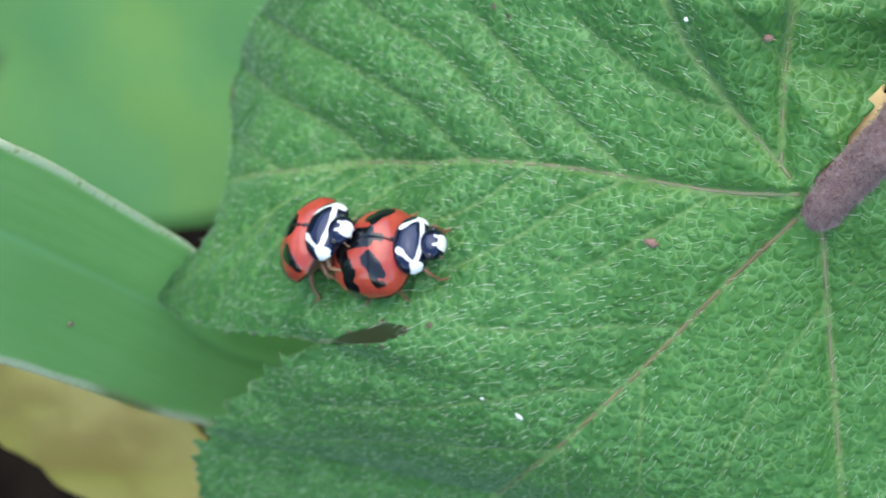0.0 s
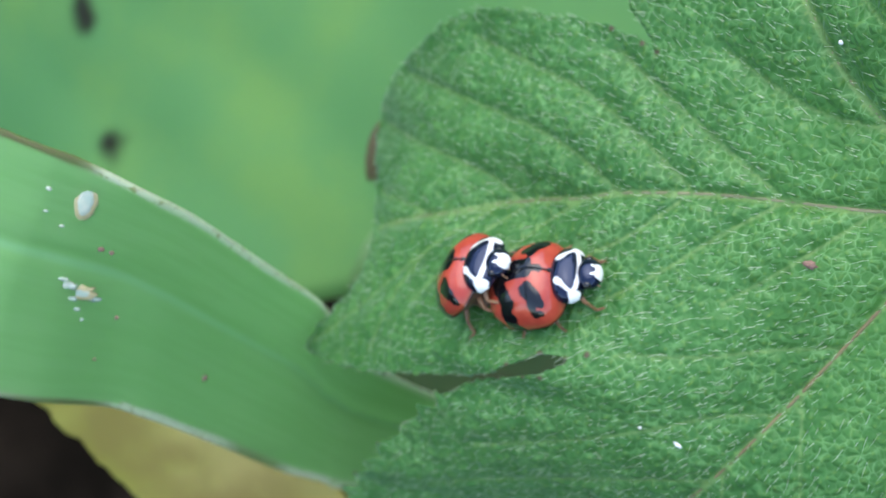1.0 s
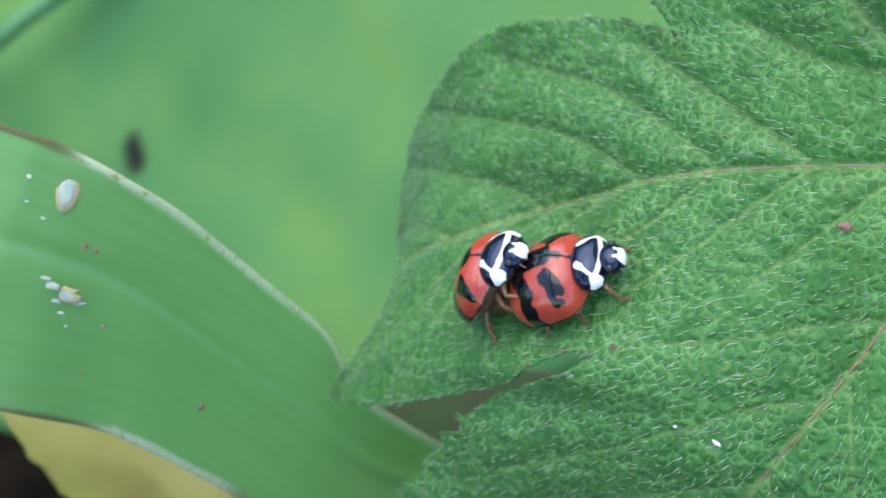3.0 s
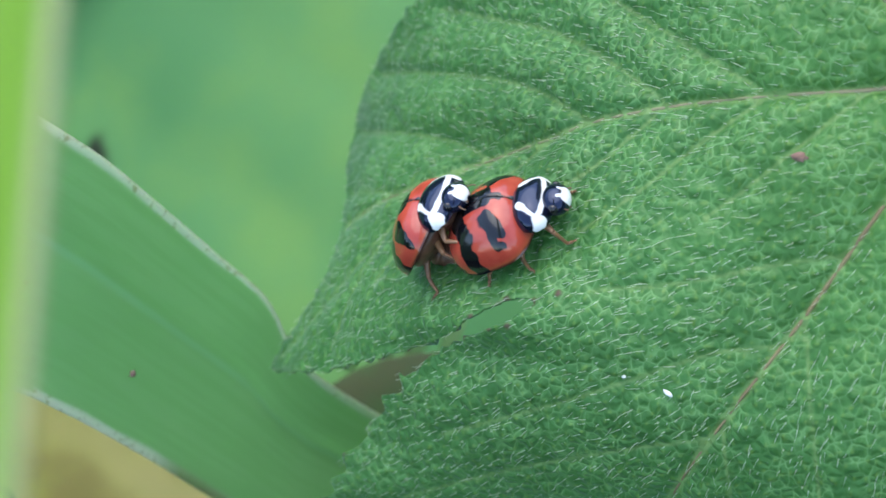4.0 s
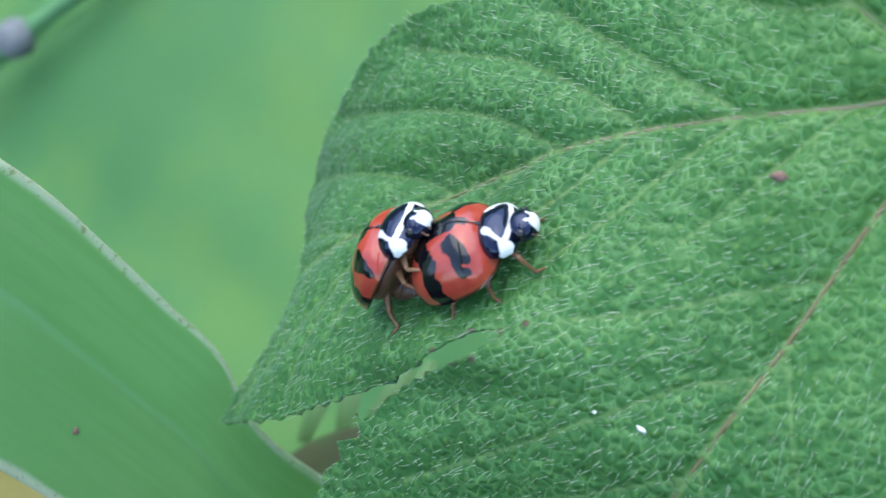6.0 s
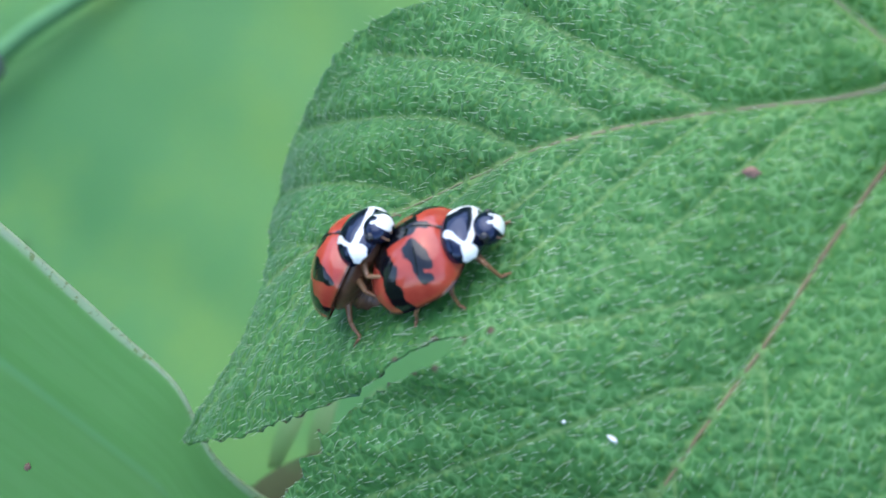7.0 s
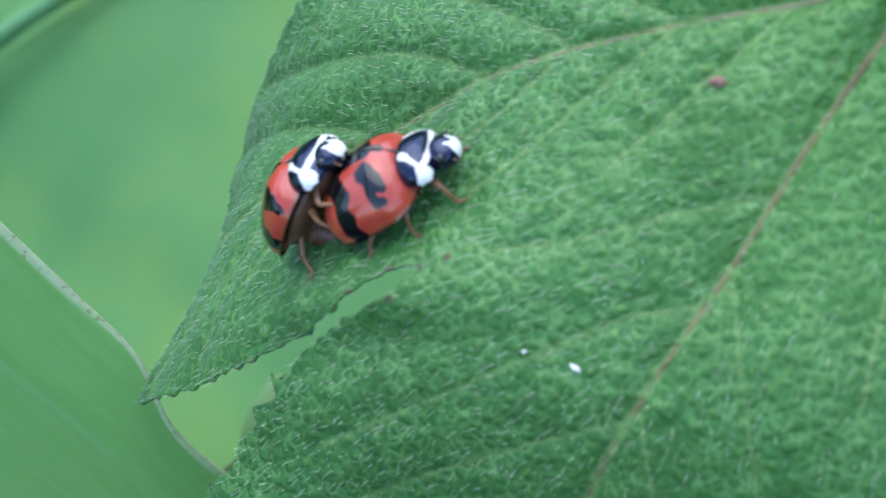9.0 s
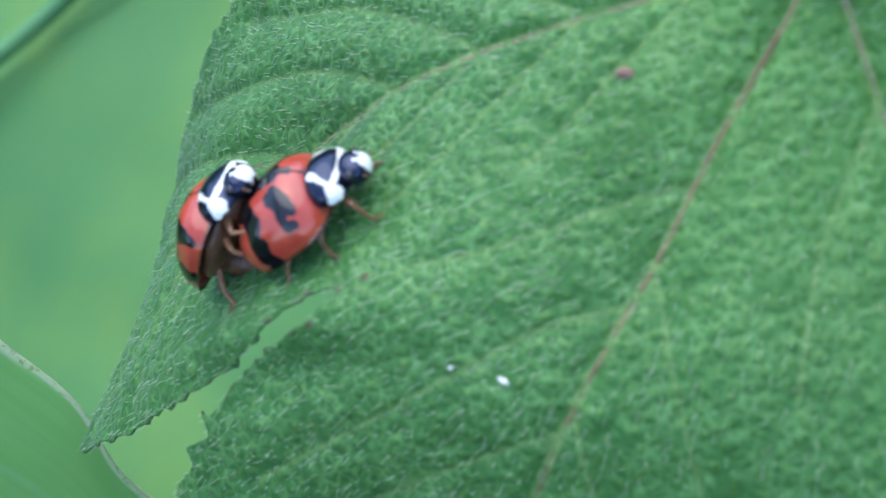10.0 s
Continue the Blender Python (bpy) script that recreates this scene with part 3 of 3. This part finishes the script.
# white strokes of the neck shield, flat from its crown
WHITES = [([(0.58, 0), (0.55, 0.3), (0.44, 0.62), (0.30, 0.84)], 0.075), ([(-0.12, 0.40), (-0.02, 0.50), (0.12, 0.70), (0.28, 0.86)], 0.075), ([(-0.12, 0.40), (-0.06, 0.46)], 0.115),
          ([(0.32, 0.95), (0.28, 1.28)], 0.19), ([(0.50, 0.95), (0.46, 1.2)], 0.17), ([(0.24, 1.32), (0.18, 1.45)], 0.14)]


def shield_mesh():
    na, nw = 44, 110
    verts, plan = [], []
    for i in range(na + 1):
        a = math.radians(98) * i / na
        for j in range(nw):
            w = 2 * math.pi * j / nw
            c, q = math.cos(w), math.sin(w)
            r = math.sin(a)
            reach = 0.98 if c > 0 else 0.80
            x = reach * math.copysign(abs(c) ** 0.85, c) * r
            y = 1.46 * math.copysign(abs(q) ** 0.9, q) * r
            z = math.cos(a)
            verts.append((1.62 + x * 1.06 + z * 0.30 + 0.12 * y * y, 1.08 * y, 0.98 + z * 1.02 - x * 0.38))
            flat = a / (math.pi / 2)
            plan.append((flat * c * reach, abs(flat * q * 1.46)))
    p = np.array(plan)
    wob = np.array([0.03 * noise.noise(Vector((x * 4, y * 4, 6.2))) for x, y in p])
    return mesh_of("pronotum", np.array(verts) * MM, grid_faces(na + 1, nw, wrap=True), M_SHIELD, attrs=dict(mark=capsules(p, WHITES) + wob))


def head_mesh():
    v, f = ball_data((2.96, 0, 0.80), (0.66, 0.86, 0.66), 28, 48)
    p = np.array(v)
    p[:, 2] -= 0.18 * np.clip(p[:, 0] - 2.8, 0, 1)
    flat = np.c_[p[:, 0], np.abs(p[:, 1])]
    face = capsules(flat, [([(3.66, 0.0), (3.62, 0.30)], 0.155), ([(3.44, 0.20), (3.36, 0.26)], 0.06)])
    return mesh_of("head", p * MM, f, M_SHIELD, attrs=dict(mark=face))


def leg_mesh(points):
    """Thigh, shin and foot, jointed, with claws."""
    a, b, c, d = (np.array(q, float) for q in points)
    def bowed(s, e, k):
        return spline([s, (s + e) / 2 + np.array([0, 0, k]), e], 5)
    pieces = []
    t = bowed(a, b, 0.06)
    pieces.append(tube_data(t, np.interp(np.arange(len(t)), (0, 4, len(t) - 1), (0.15, 0.185, 0.115)), 8))
    t = bowed(b, c, 0.05)
    pieces.append(tube_data(t, np.interp(np.arange(len(t)), (0, len(t) - 1), (0.115, 0.08)), 8))
    for s, e, r in ((0.0, 0.36, 0.09), (0.34, 0.66, 0.10), (0.64, 1.0, 0.06)):
        pieces.append(tube_data([c + (d - c) * s, c + (d - c) * (s + e) / 2, c + (d - c) * e], (r * 0.7, r, r * 0.75), 7))
    side = np.cross(d - c, (0, 0, 1))
    side = side / (np.linalg.norm(side) + 1e-9)
    for k in (-1, 1):
        pieces.append(tube_data([d, d + (d - c) * 0.18 + side * k * 0.06, d + (d - c) * 0.24 + side * k * 0.10 - np.array([0, 0, 0.06])], (0.035, 0.025, 0.006), 5))
    return joined("leg", [(np.array(v) * MM, f) for v, f in pieces], M_LEG)


def build_ladybird(label, m, legs, feelers, nod=None, shield=1.0, belly=(0.70, 0.50, 1.98), reach=98, high=HIGH, low=BASE, bent=False):
    top = new("ladybird")
    top.matrix_basis = m
    tagged(top, label, "ladybird", group="mating ladybirds")
    for side in (1, -1):
        ob = part("wing_case", wing_case(side, reach, high, low), top, "glossy orange-red wing case with black blotches")
    part("pronotum", shield_mesh(), top, "glossy black and white neck shield", (nod or Matrix()) @ Matrix.Scale(shield, 4))
    head = part("head", head_mesh(), top, "black head with a creamy white face", nod)
    for side in (1, -1):
        part("eye", mesh_of("eye", *[np.array(q) * MM if n == 0 else q for n, q in enumerate(ball_data((2.98, 0.72 * side, 0.92), (0.25, 0.2, 0.25)))], M_EYE), head)
        pts = spline([(3.1, 0.42 * side, 0.72), *[(x, y * side, z) for x, y, z in feelers]], 6)
        r = np.interp(np.arange(len(pts)), (0, len(pts) - 4, len(pts) - 1), (0.035, 0.03, 0.05))
        part("antenna", tube("antenna", pts * MM, r * MM, M_LEG, 7), head, "short amber feeler")
        pts = spline([(3.2, 0.22 * side, 0.5), (3.34, 0.28 * side, 0.32), (3.38, 0.20 * side, 0.18)], 4)
        part("mouth_palp", tube("mouth_palp", pts * MM, np.linspace(0.05, 0.07, len(pts)) * MM, M_LEG, 7), head)
    part("jaws", joined("jaws", [tuple(np.array(q) * MM if n == 0 else q for n, q in enumerate(ball_data((3.22, 0, 0.55), (0.2, 0.34, 0.2))))], M_LEG), head)
    v, f = ball_data((-0.6, 0, belly[0]), (2.15, belly[2], belly[1]), 40, 40)
    v = np.array(v)
    v[:, 2] += 0.05 * np.sin(v[:, 0] * 9) * (v[:, 2] < 0.7)
    pieces = [(v, f), ball_data((1.35, 0, 0.78), (0.95, 1.15, 0.55), 16, 24)]
    if bent:
        curl = spline([(-1.0, 0, 1.1), (-1.75, 0, 0.65), (-1.85, 0, -0.1), (-1.45, 0, -0.9), (-0.9, 0, -1.4)], 8)
        r = np.interp(np.arange(len(curl)), (0, 8, 20, len(curl) - 1), (0.7, 0.85, 0.72, 0.42)) * (1 + 0.05 * np.sin(np.arange(len(curl)) * 1.6))
        pieces.append(tube_data(curl, r, 20))
    part("abdomen", joined("abdomen", [(np.array(a) * MM, b) for a, b in pieces], M_BELLY), top, "dark brown ringed underside")
    for points in legs:
        part("leg", leg_mesh(points), top, "amber-brown jointed leg")
    return top


FEMALE = pose(0.095 * MM, 0.180 * MM, -0.767 * MM, -38.36, -17.14, 19.50)
MALE = pose(-3.14 * MM, 0.20 * MM, -0.98 * MM, -57.72, -43.91, 41.65)
F_SIZE, M_SIZE = 0.973, 0.948


def settle(m, size, x, y, up=0.06):
    """The body-space point over (x, y) of a beetle at m that stands on the leaf."""
    z = 0.0
    for _ in range(40):
        q = m @ (Vector((x, y, z)) * size * MM) / MM
        z += float(leaf_height(np.array([q.x]), np.array([q.y]))[0] + up - q.z) * 0.7
    return (x, y, z)


def standing_leg(m, size, hip, knee, heel, toe):
    return [hip, knee, settle(m, size, *heel, 0.12), settle(m, size, *toe)]


F_LEGS = [standing_leg(FEMALE, F_SIZE, (1.9, -0.6, 0.4), (2.35, -1.2, 0.05), (2.4, -1.2), (2.75, -1.1)),
          standing_leg(FEMALE, F_SIZE, (0.7, -1.2, 0.4), (0.55, -1.95, 0.0), (0.35, -1.95), (0.55, -2.1)),
          standing_leg(FEMALE, F_SIZE, (-0.7, -1.2, 0.4), (-1.5, -1.95, 0.0), (-1.75, -1.95), (-1.85, -2.25)),
          standing_leg(FEMALE, F_SIZE, (1.9, 0.6, 0.4), (2.65, 1.2, 0.5), (2.75, 1.25), (3.05, 1.3)),
          standing_leg(FEMALE, F_SIZE, (0.7, 1.2, 0.4), (0.85, 2.0, 0.5), (0.95, 2.3), (1.1, 2.5)),
          standing_leg(FEMALE, F_SIZE, (-0.7, 1.2, 0.4), (-1.0, 2.2, 0.7), (-1.05, 2.3), (-1.2, 2.5))]
M_LEGS = [[(1.4, -0.9, 0.8), (1.3, -1.7, 0.3), (1.8, -1.7, -0.5), (2.1, -1.5, -1.0)],
          [(0.3, -1.0, 0.8), (0.4, -1.8, 0.1), (0.3, -1.7, -0.8), (0.0, -1.5, -1.3)],
          standing_leg(MALE, M_SIZE, (-1.2, -0.9, 0.9), (-2.0, -1.85, 0.25), (-2.25, -2.2), (-2.6, -2.45)),
          [(1.3, 0.7, 0.6), (1.2, 1.4, -0.2), (1.9, 1.3, -0.6), (2.3, 1.1, -0.8)],
          [(0.3, 1.0, 0.4), (0.15, 1.4, -0.5), (0.8, 1.2, -1.1), (1.2, 0.9, -1.4)],
          standing_leg(MALE, M_SIZE, (-1.2, 0.9, 0.35), (-1.9, 1.6, -0.1), (-2.2, 2.1), (-2.5, 2.3))]
NOD = pose(-0.3 * MM, 0, 0.10 * MM) @ pose(1.5 * MM, 0, 1.0 * MM) @ pose(0, 0, 0, 0, 6, 0) @ pose(-1.5 * MM, 0, -1.0 * MM)
build_ladybird("larger female ladybird standing on the hairy leaf", LEAF @ FEMALE @ Matrix.Scale(F_SIZE, 4), F_LEGS,
               [(3.3, 0.60, 0.62), (3.46, 0.68, 0.5), (3.52, 0.68, 0.44)])
build_ladybird("male ladybird mounted upright on the female's back", LEAF @ MALE @ Matrix.Scale(M_SIZE, 4), M_LEGS,
               [(3.3, 0.65, 0.5), (3.45, 0.8, 0.28), (3.5, 0.8, 0.15)], NOD, 1.08, (1.10, 0.75, 1.95), 96, 1.6, 1.40, True)


# ---- plants behind and beside ----
UPPER = [(-56, 16, 10), (-40, 11.5, 9.8), (-27.2, 7.1, 8.0), (-24, 6, 7.1), (-21.5, 4.4, 5.1), (-20, 2.8, 2), (-19, 0.8, -1.6), (-18, -1.6, -6), (-17, -4, -10), (-16.8, -7.3, -13.6),
         (-15.2, -9.8, -17.6), (-11, -14, -26), (-2, -22, -44)]
LOWER = [(-60, 4, 17), (-44, -1.5, 13), (-32.5, -5.9, 9.0), (-28.7, -7.7, 5.4), (-26.3, -9, 0.2), (-25.2, -10, -2), (-24.3, -11.2, -4.5), (-23.2, -13, -8), (-21.6, -16.3, -14.5), (-20, -17.6, -17.4),
         (-18.8, -18.7, -19.6), (-14, -22, -30), (-4, -30, -50)]


def build_grass_blade():
    a, b = spline(UPPER, 12), spline(LOWER, 12)
    cols = 60
    verts, pale, brown, across, run, midrib = [], [], [], [], [], []
    for i in range(len(a)):
        along = b[i] - a[i]
        axis = np.gradient(a, axis=0)[i]
        nrm = np.cross(axis, along)
        nrm = nrm / (np.linalg.norm(nrm) + 1e-9)
        nrm = nrm * np.sign(nrm[2] + 1e-9)
        for j in range(cols + 1):
            u = j / cols
            sag = -0.7 * math.sin(math.pi * u) - 0.25 * math.exp(-((u - 0.40) / 0.05) ** 2)
            verts.append(a[i] + along * u + nrm * sag)
            rim = min(u, 1 - u) * np.linalg.norm(along)
            flick = noise.noise(Vector((i * 0.06, 3.0 if u < 0.5 else 9.0, 0)))
            edge = min(1.0, 1.6 * max(0.0, 1 - rim / ((0.55 if u < 0.5 else 0.42 + 0.35 * (a[i][0] > -21)) + 0.25 * flick)))
            dark = min(1.0, max(0.0, (-22.6 - a[i][0]) / 1.6)) if u < 0.5 else min(0.85, max(0.1, 0.35 + 1.4 * flick - 0.06 * (a[i][0] + 24)))
            pale.append(edge * (1 - dark))
            brown.append(edge * dark)
            across.append(u * 22)
            run.append(i * 0.045)
            midrib.append(math.exp(-((u - 0.42) / 0.022) ** 2))
    me = mesh_of("blade", np.array(verts) * MM, grid_faces(len(a), cols + 1), M_GRASS, attrs=dict(pale=np.clip(pale, 0, 1) ** 0.6, brown=np.clip(brown, 0, 1) ** 0.6, across=across, run=run, midrib=midrib))
    top = new("grass_blade")
    top.matrix_basis = LEAF
    tagged(top, "broad smooth green grass blade with a pale dry margin", "grass blade")
    ob = part("blade", me, top)
    t = ob.modifiers.new("thickness", "SOLIDIFY")
    t.thickness, t.offset = 0.25 * MM, -1
    return top


BLADE = build_grass_blade()


def big_leaf(name, label, centre, size, turn, tilt, material, spots=(), bow=0.12, seed=3, ragged=0.0):
    """A large ovate leaf with a midrib and side ribs, in the leaf plane's space (mm)."""
    nx, ny = 90, 50
    verts, spot = [], []
    for i in range(nx + 1):
        u = -1 + 2 * i / nx
        half = size[1] * (max(0.0, 1 - abs(u) ** 2.4)) ** 0.62
        half *= 1 + ragged * (noise.noise(Vector((u * 9, 2.0, seed))) + 0.6 * noise.noise(Vector((u * 25, 5.0, seed))))
        for j in range(ny + 1):
            v = -1 + 2 * j / ny
            x, y = u * size[0], v * half
            ribs = 0.006 * size[1] * abs(math.sin((x - abs(y) * 0.8) * 3.14159 / (0.16 * size[0])))
            z = -bow * size[0] * u * u - bow * size[1] * v * v * 0.5 + ribs
            z += 0.03 * size[1] * noise.noise(Vector((x * 0.03, y * 0.03, seed)))
            verts.append((x, y, z))
            spot.append(max([0.0] + [1 - math.hypot((x - sx) / rx, (y - sy) / ry) for sx, sy, rx, ry in spots]))
    me = mesh_of("blade", np.array(verts) * MM, grid_faces(nx + 1, ny + 1), material, attrs=dict(spot=np.clip(np.array(spot) * 2.5, 0, 1)))
    top = new(name)
    top.matrix_basis = LEAF @ pose(*(c * MM for c in centre), tilt[0], tilt[1], turn)
    tagged(top, label, "leaf")
    ob = part("blade", me, top)
    t = ob.modifiers.new("thickness", "SOLIDIFY")
    t.thickness, t.offset = 0.5 * MM, -1
    row = np.array([verts[i * (ny + 1) + ny // 2] for i in range(3, nx - 2, 3)])
    r = np.linspace(0.016, 0.005, len(row)) * size[1]
    rib = tube("midrib", row * MM, r * MM, material, 8)
    for key in ("spot", "pale"):
        rib.attributes.new(key, "FLOAT", "POINT")
    part("midrib", rib, top)
    return top


big_leaf("broad_leaf", "large pale green leaf with dark spots, out of focus", (-31.8, 45.1, -59.5), (105, 55), 20, (0, 0), M_BROAD,
         spots=((-42.5, -19.5, 2.2, 1.9), (-44.2, -33.2, 2.8, 1.5)))
big_leaf("broad_leaf", "leaf added in the gap, its shade painted as dark green", (-11, -11.0, -30), (14, 5.0), -4, (0, 0), M_DEEP, seed=31)
big_leaf("yellow_leaf", "yellowing leaf with brown blotches below the grass", (-34.1, -12.6, -18), (25, 6.6), -48, (0, 16), M_YELLOW, seed=8, ragged=0.10)
big_leaf("dry_leaf", "bright orange dry leaf behind the leaf stalk", (21.8, 8.9, 0.6), (2.4, 0.6), 63, (0, 0), M_DRY, seed=5)
for k, (x, y, turn) in enumerate(((-22.5, -4.6, 70), (-20.6, -4.2, 80), (-18.4, -4.4, 60), (-16.6, -4.0, 75))):
    big_leaf("young_leaf", "pale green crinkled young leaf in the gap below", (x, y, -33 - k), (2.6, 0.55), turn, (10, 15), M_YOUNG, bow=0.25, seed=20 + k)

big_leaf("dry_leaf", "small withered brown leaf behind the green lobe", (-19.4, 4.2, -26), (1.8, 0.5), 84, (0, 8), M_WITHERED, bow=0.2, seed=41, ragged=0.25)


def build_stem():
    """A plant stem with a swollen purplish joint, behind the leaves."""
    top = new("plant_stem")
    top.matrix_basis = LEAF
    tagged(top, "dull green plant stem with a purplish joint, out of focus", "stem")
    p = spline([(-150, -40, -190), (-128, -14, -120), (-92, 14, -63), (-66.5, 31, -57), (-51.8, 39.3, -57), (-36, 50, -56), (-14, 68, -54), (4, 88, -52)], 12)
    part("stem", tube("stem", p * MM, np.linspace(1.2, 0.6, len(p)) * MM, M_STEM, 14), top)
    v, f = ball_data((-66.5, 31, -56.5), (2.0, 2.0, 1.8), 14, 20, 0.06, 4)
    part("joint", mesh_of("joint", np.array(v) * MM, f, M_JOINT), top, "greyish purple swollen joint")
    return top


build_stem()

# small marks on the leaves
def crumb(name, label, category, at, radii, material, turn=0.0, lift=0.0, lump=0.12):
    x, y = at
    z = leaf_height(np.array([x]), np.array([y]))[0] + relief(np.array([[x, y]]))[0][0]
    v, f = ball_data((0, 0, 0), radii, 8, 12, lump, seed=int(100 + 10 * x))
    ob = new(name, mesh_of(name, np.array(v) * MM, f, material))
    ob.matrix_basis = LEAF @ pose(x * MM, y * MM, (z + radii[2] * 0.7 + lift) * MM, 0, 0, turn)
    return tagged(ob, label, category)


crumb("white_speck", "tiny white speck lying on the hairy leaf", "speck", (7.21, -7.15), (0.24, 0.10, 0.08), M_SPECK, -35, lump=0.3)
crumb("brown_crumb", "small reddish brown crumb on the leaf", "crumb", (13.24, 3.0), (0.32, 0.20, 0.16), M_CRUMB, -10, lump=0.42)

crumb("white_speck", "tiny white speck lying on the hairy leaf", "speck", (13.9, 13.7), (0.14, 0.12, 0.10), M_SPECK)
crumb("white_speck", "tiny white speck lying on the hairy leaf", "speck", (5.25, -6.45), (0.10, 0.08, 0.06), M_SPECK)
crumb("brown_crumb", "small reddish brown crumb on the leaf", "crumb", (17.7, 13.3), (0.24, 0.18, 0.14), M_CRUMB, 20)


def scar(name, label, along, across, size, material, lift, rough=0.22):
    """A thin dry patch lying on the grass blade, at shares along and across it."""
    a, b = spline(UPPER, 12), spline(LOWER, 12)
    i = int(along)
    rng = np.random.RandomState(i + int(100 * across))
    nrm = np.cross(np.gradient(a, axis=0)[i], b[i] - a[i])
    nrm = nrm / np.linalg.norm(nrm) * np.sign(nrm[2])
    u = (b[i] - a[i]) / np.linalg.norm(b[i] - a[i])
    v = np.cross(nrm, u)
    sag = -0.7 * math.sin(math.pi * across) - 0.25 * math.exp(-((across - 0.40) / 0.05) ** 2)
    c = a[i] + (b[i] - a[i]) * across + nrm * (sag + lift)
    ring = [c + nrm * 0.06]
    wob = [1 + rough * rng.uniform(-1, 1) for _ in range(20)]
    for r, up in ((0.55, 0.06), (0.9, 0.03), (1.0, -0.08)):
        for k in range(20):
            w = 2 * math.pi * k / 20
            ring.append(c + (u * math.cos(w) * size[0] + v * math.sin(w) * size[1]) * r * wob[k] + nrm * up)
    faces = [(0, 1 + k, 1 + (k + 1) % 20) for k in range(20)]
    for m in range(2):
        faces += [(1 + 20 * m + k, 21 + 20 * m + k, 21 + 20 * m + (k + 1) % 20, 1 + 20 * m + (k + 1) % 20) for k in range(20)]
    ob = part("scar", mesh_of("scar", np.array(ring) * MM, faces, material), BLADE, label)
    return ob


scar("scar", "tan rim of an old scar", 39.6, 0.15, (1.15, 0.62), M_RING, 0.02, 0.06)
scar("scar", "white oval dry scar", 39.6, 0.15, (0.90, 0.42), M_SCAR, 0.05, 0.06)
scar("scar", "brown rim of a ragged dry patch", 41, 0.53, (0.40, 1.00), M_RING, 0.02, 0.4)
for along, across, size in ((41, 0.53, (0.28, 0.80)), (39, 0.51, (0.22, 0.55)), (43, 0.545, (0.14, 0.5)), (40, 0.56, (0.12, 0.3)), (38, 0.49, (0.10, 0.35)), (41, 0.60, (0.10, 0.2)), (42, 0.64, (0.07, 0.12)),
                            (36, 0.28, (0.08, 0.16)), (31, 0.15, (0.12, 0.16)), (32, 0.24, (0.07, 0.14))):
    scar("scar", "pale ragged dry patch", along, across, size, M_SCAR, 0.03)
for along, across, size in ((77, 0.70, (0.22, 0.18)), (43, 0.325, (0.14, 0.22)), (45, 0.325, (0.14, 0.14)), (45, 0.80, (0.10, 0.08)), (48, 0.60, (0.12, 0.12))):
    scar("scar", "small brown fleck", along, across, size, M_CRUMB, 0.03)


def build_front_blade():
    """A grass blade close before the lens, that sways in and out of view."""
    rows, cols = 40, 14
    verts = []
    for i in range(rows + 1):
        y = -30 + 60 * i / rows
        edge = 9.13 + 0.075 * (y + 3.4) - 0.004 * (y + 3.4) ** 2
        for j in range(cols + 1):
            u = j / cols
            verts.append((edge - 6 * u, y, 47.7 - 1.2 * math.sin(math.pi * u) - 0.006 * (y + 3.4) ** 2))
    pale = np.array([1.0 if n % (cols + 1) in (0, cols) else 0.0 for n in range(len(verts))])
    me = mesh_of("blade", np.array(verts) * MM, grid_faces(rows + 1, cols + 1), M_FRONT, attrs=dict(spot=np.zeros(len(verts)), pale=pale))
    top = new("grass_blade")
    tagged(top, "bright yellow-green grass blade swaying close to the lens", "grass blade")
    ob = part("blade", me, top)
    t = ob.modifiers.new("thickness", "SOLIDIFY")
    t.thickness, t.offset = 0.2 * MM, -1
    return top


FRONT_BLADE = build_front_blade()

# ---- what moves ----
SWAY = ((0, -45), (2.4, -42), (3, -22), (3.5, -4.5), (3.7, -2.4), (3.8, 0.28), (3.9, -0.48), (4, 0.03), (4.2, -0.9), (4.5, -1.91), (4.8, -2.6), (5.2, -3.5), (5.6, -6), (6.2, -14), (7, -36), (8, -45), (10, -45))


# the broad blade stirs slightly: time, shift across and up in the leaf's plane (mm)
STIR = ((0, 1.9, 0.6), (0.5, 1.4, 0.2), (1, 0.65, 0), (1.5, 0.27, -0.1), (2, 0, 0), (2.7, -0.45, 0.6), (3.3, -0.8, 1.05), (4, -0.85, 1.1), (5, -1.05, 1.0), (6, -0.7, 0.7),
        (7.5, -0.85, -0.2), (9, -0.7, -0.3), (10, -0.7, -0.3))


def motions():
    walk(BLADE, [(t, LEAF @ pose(x * MM, y * MM, 0)) for t, x, y in STIR])
    walk(FRONT_BLADE, [(t, LEAF @ pose(x * MM, 0, 0)) for t, x in SWAY])


motions()
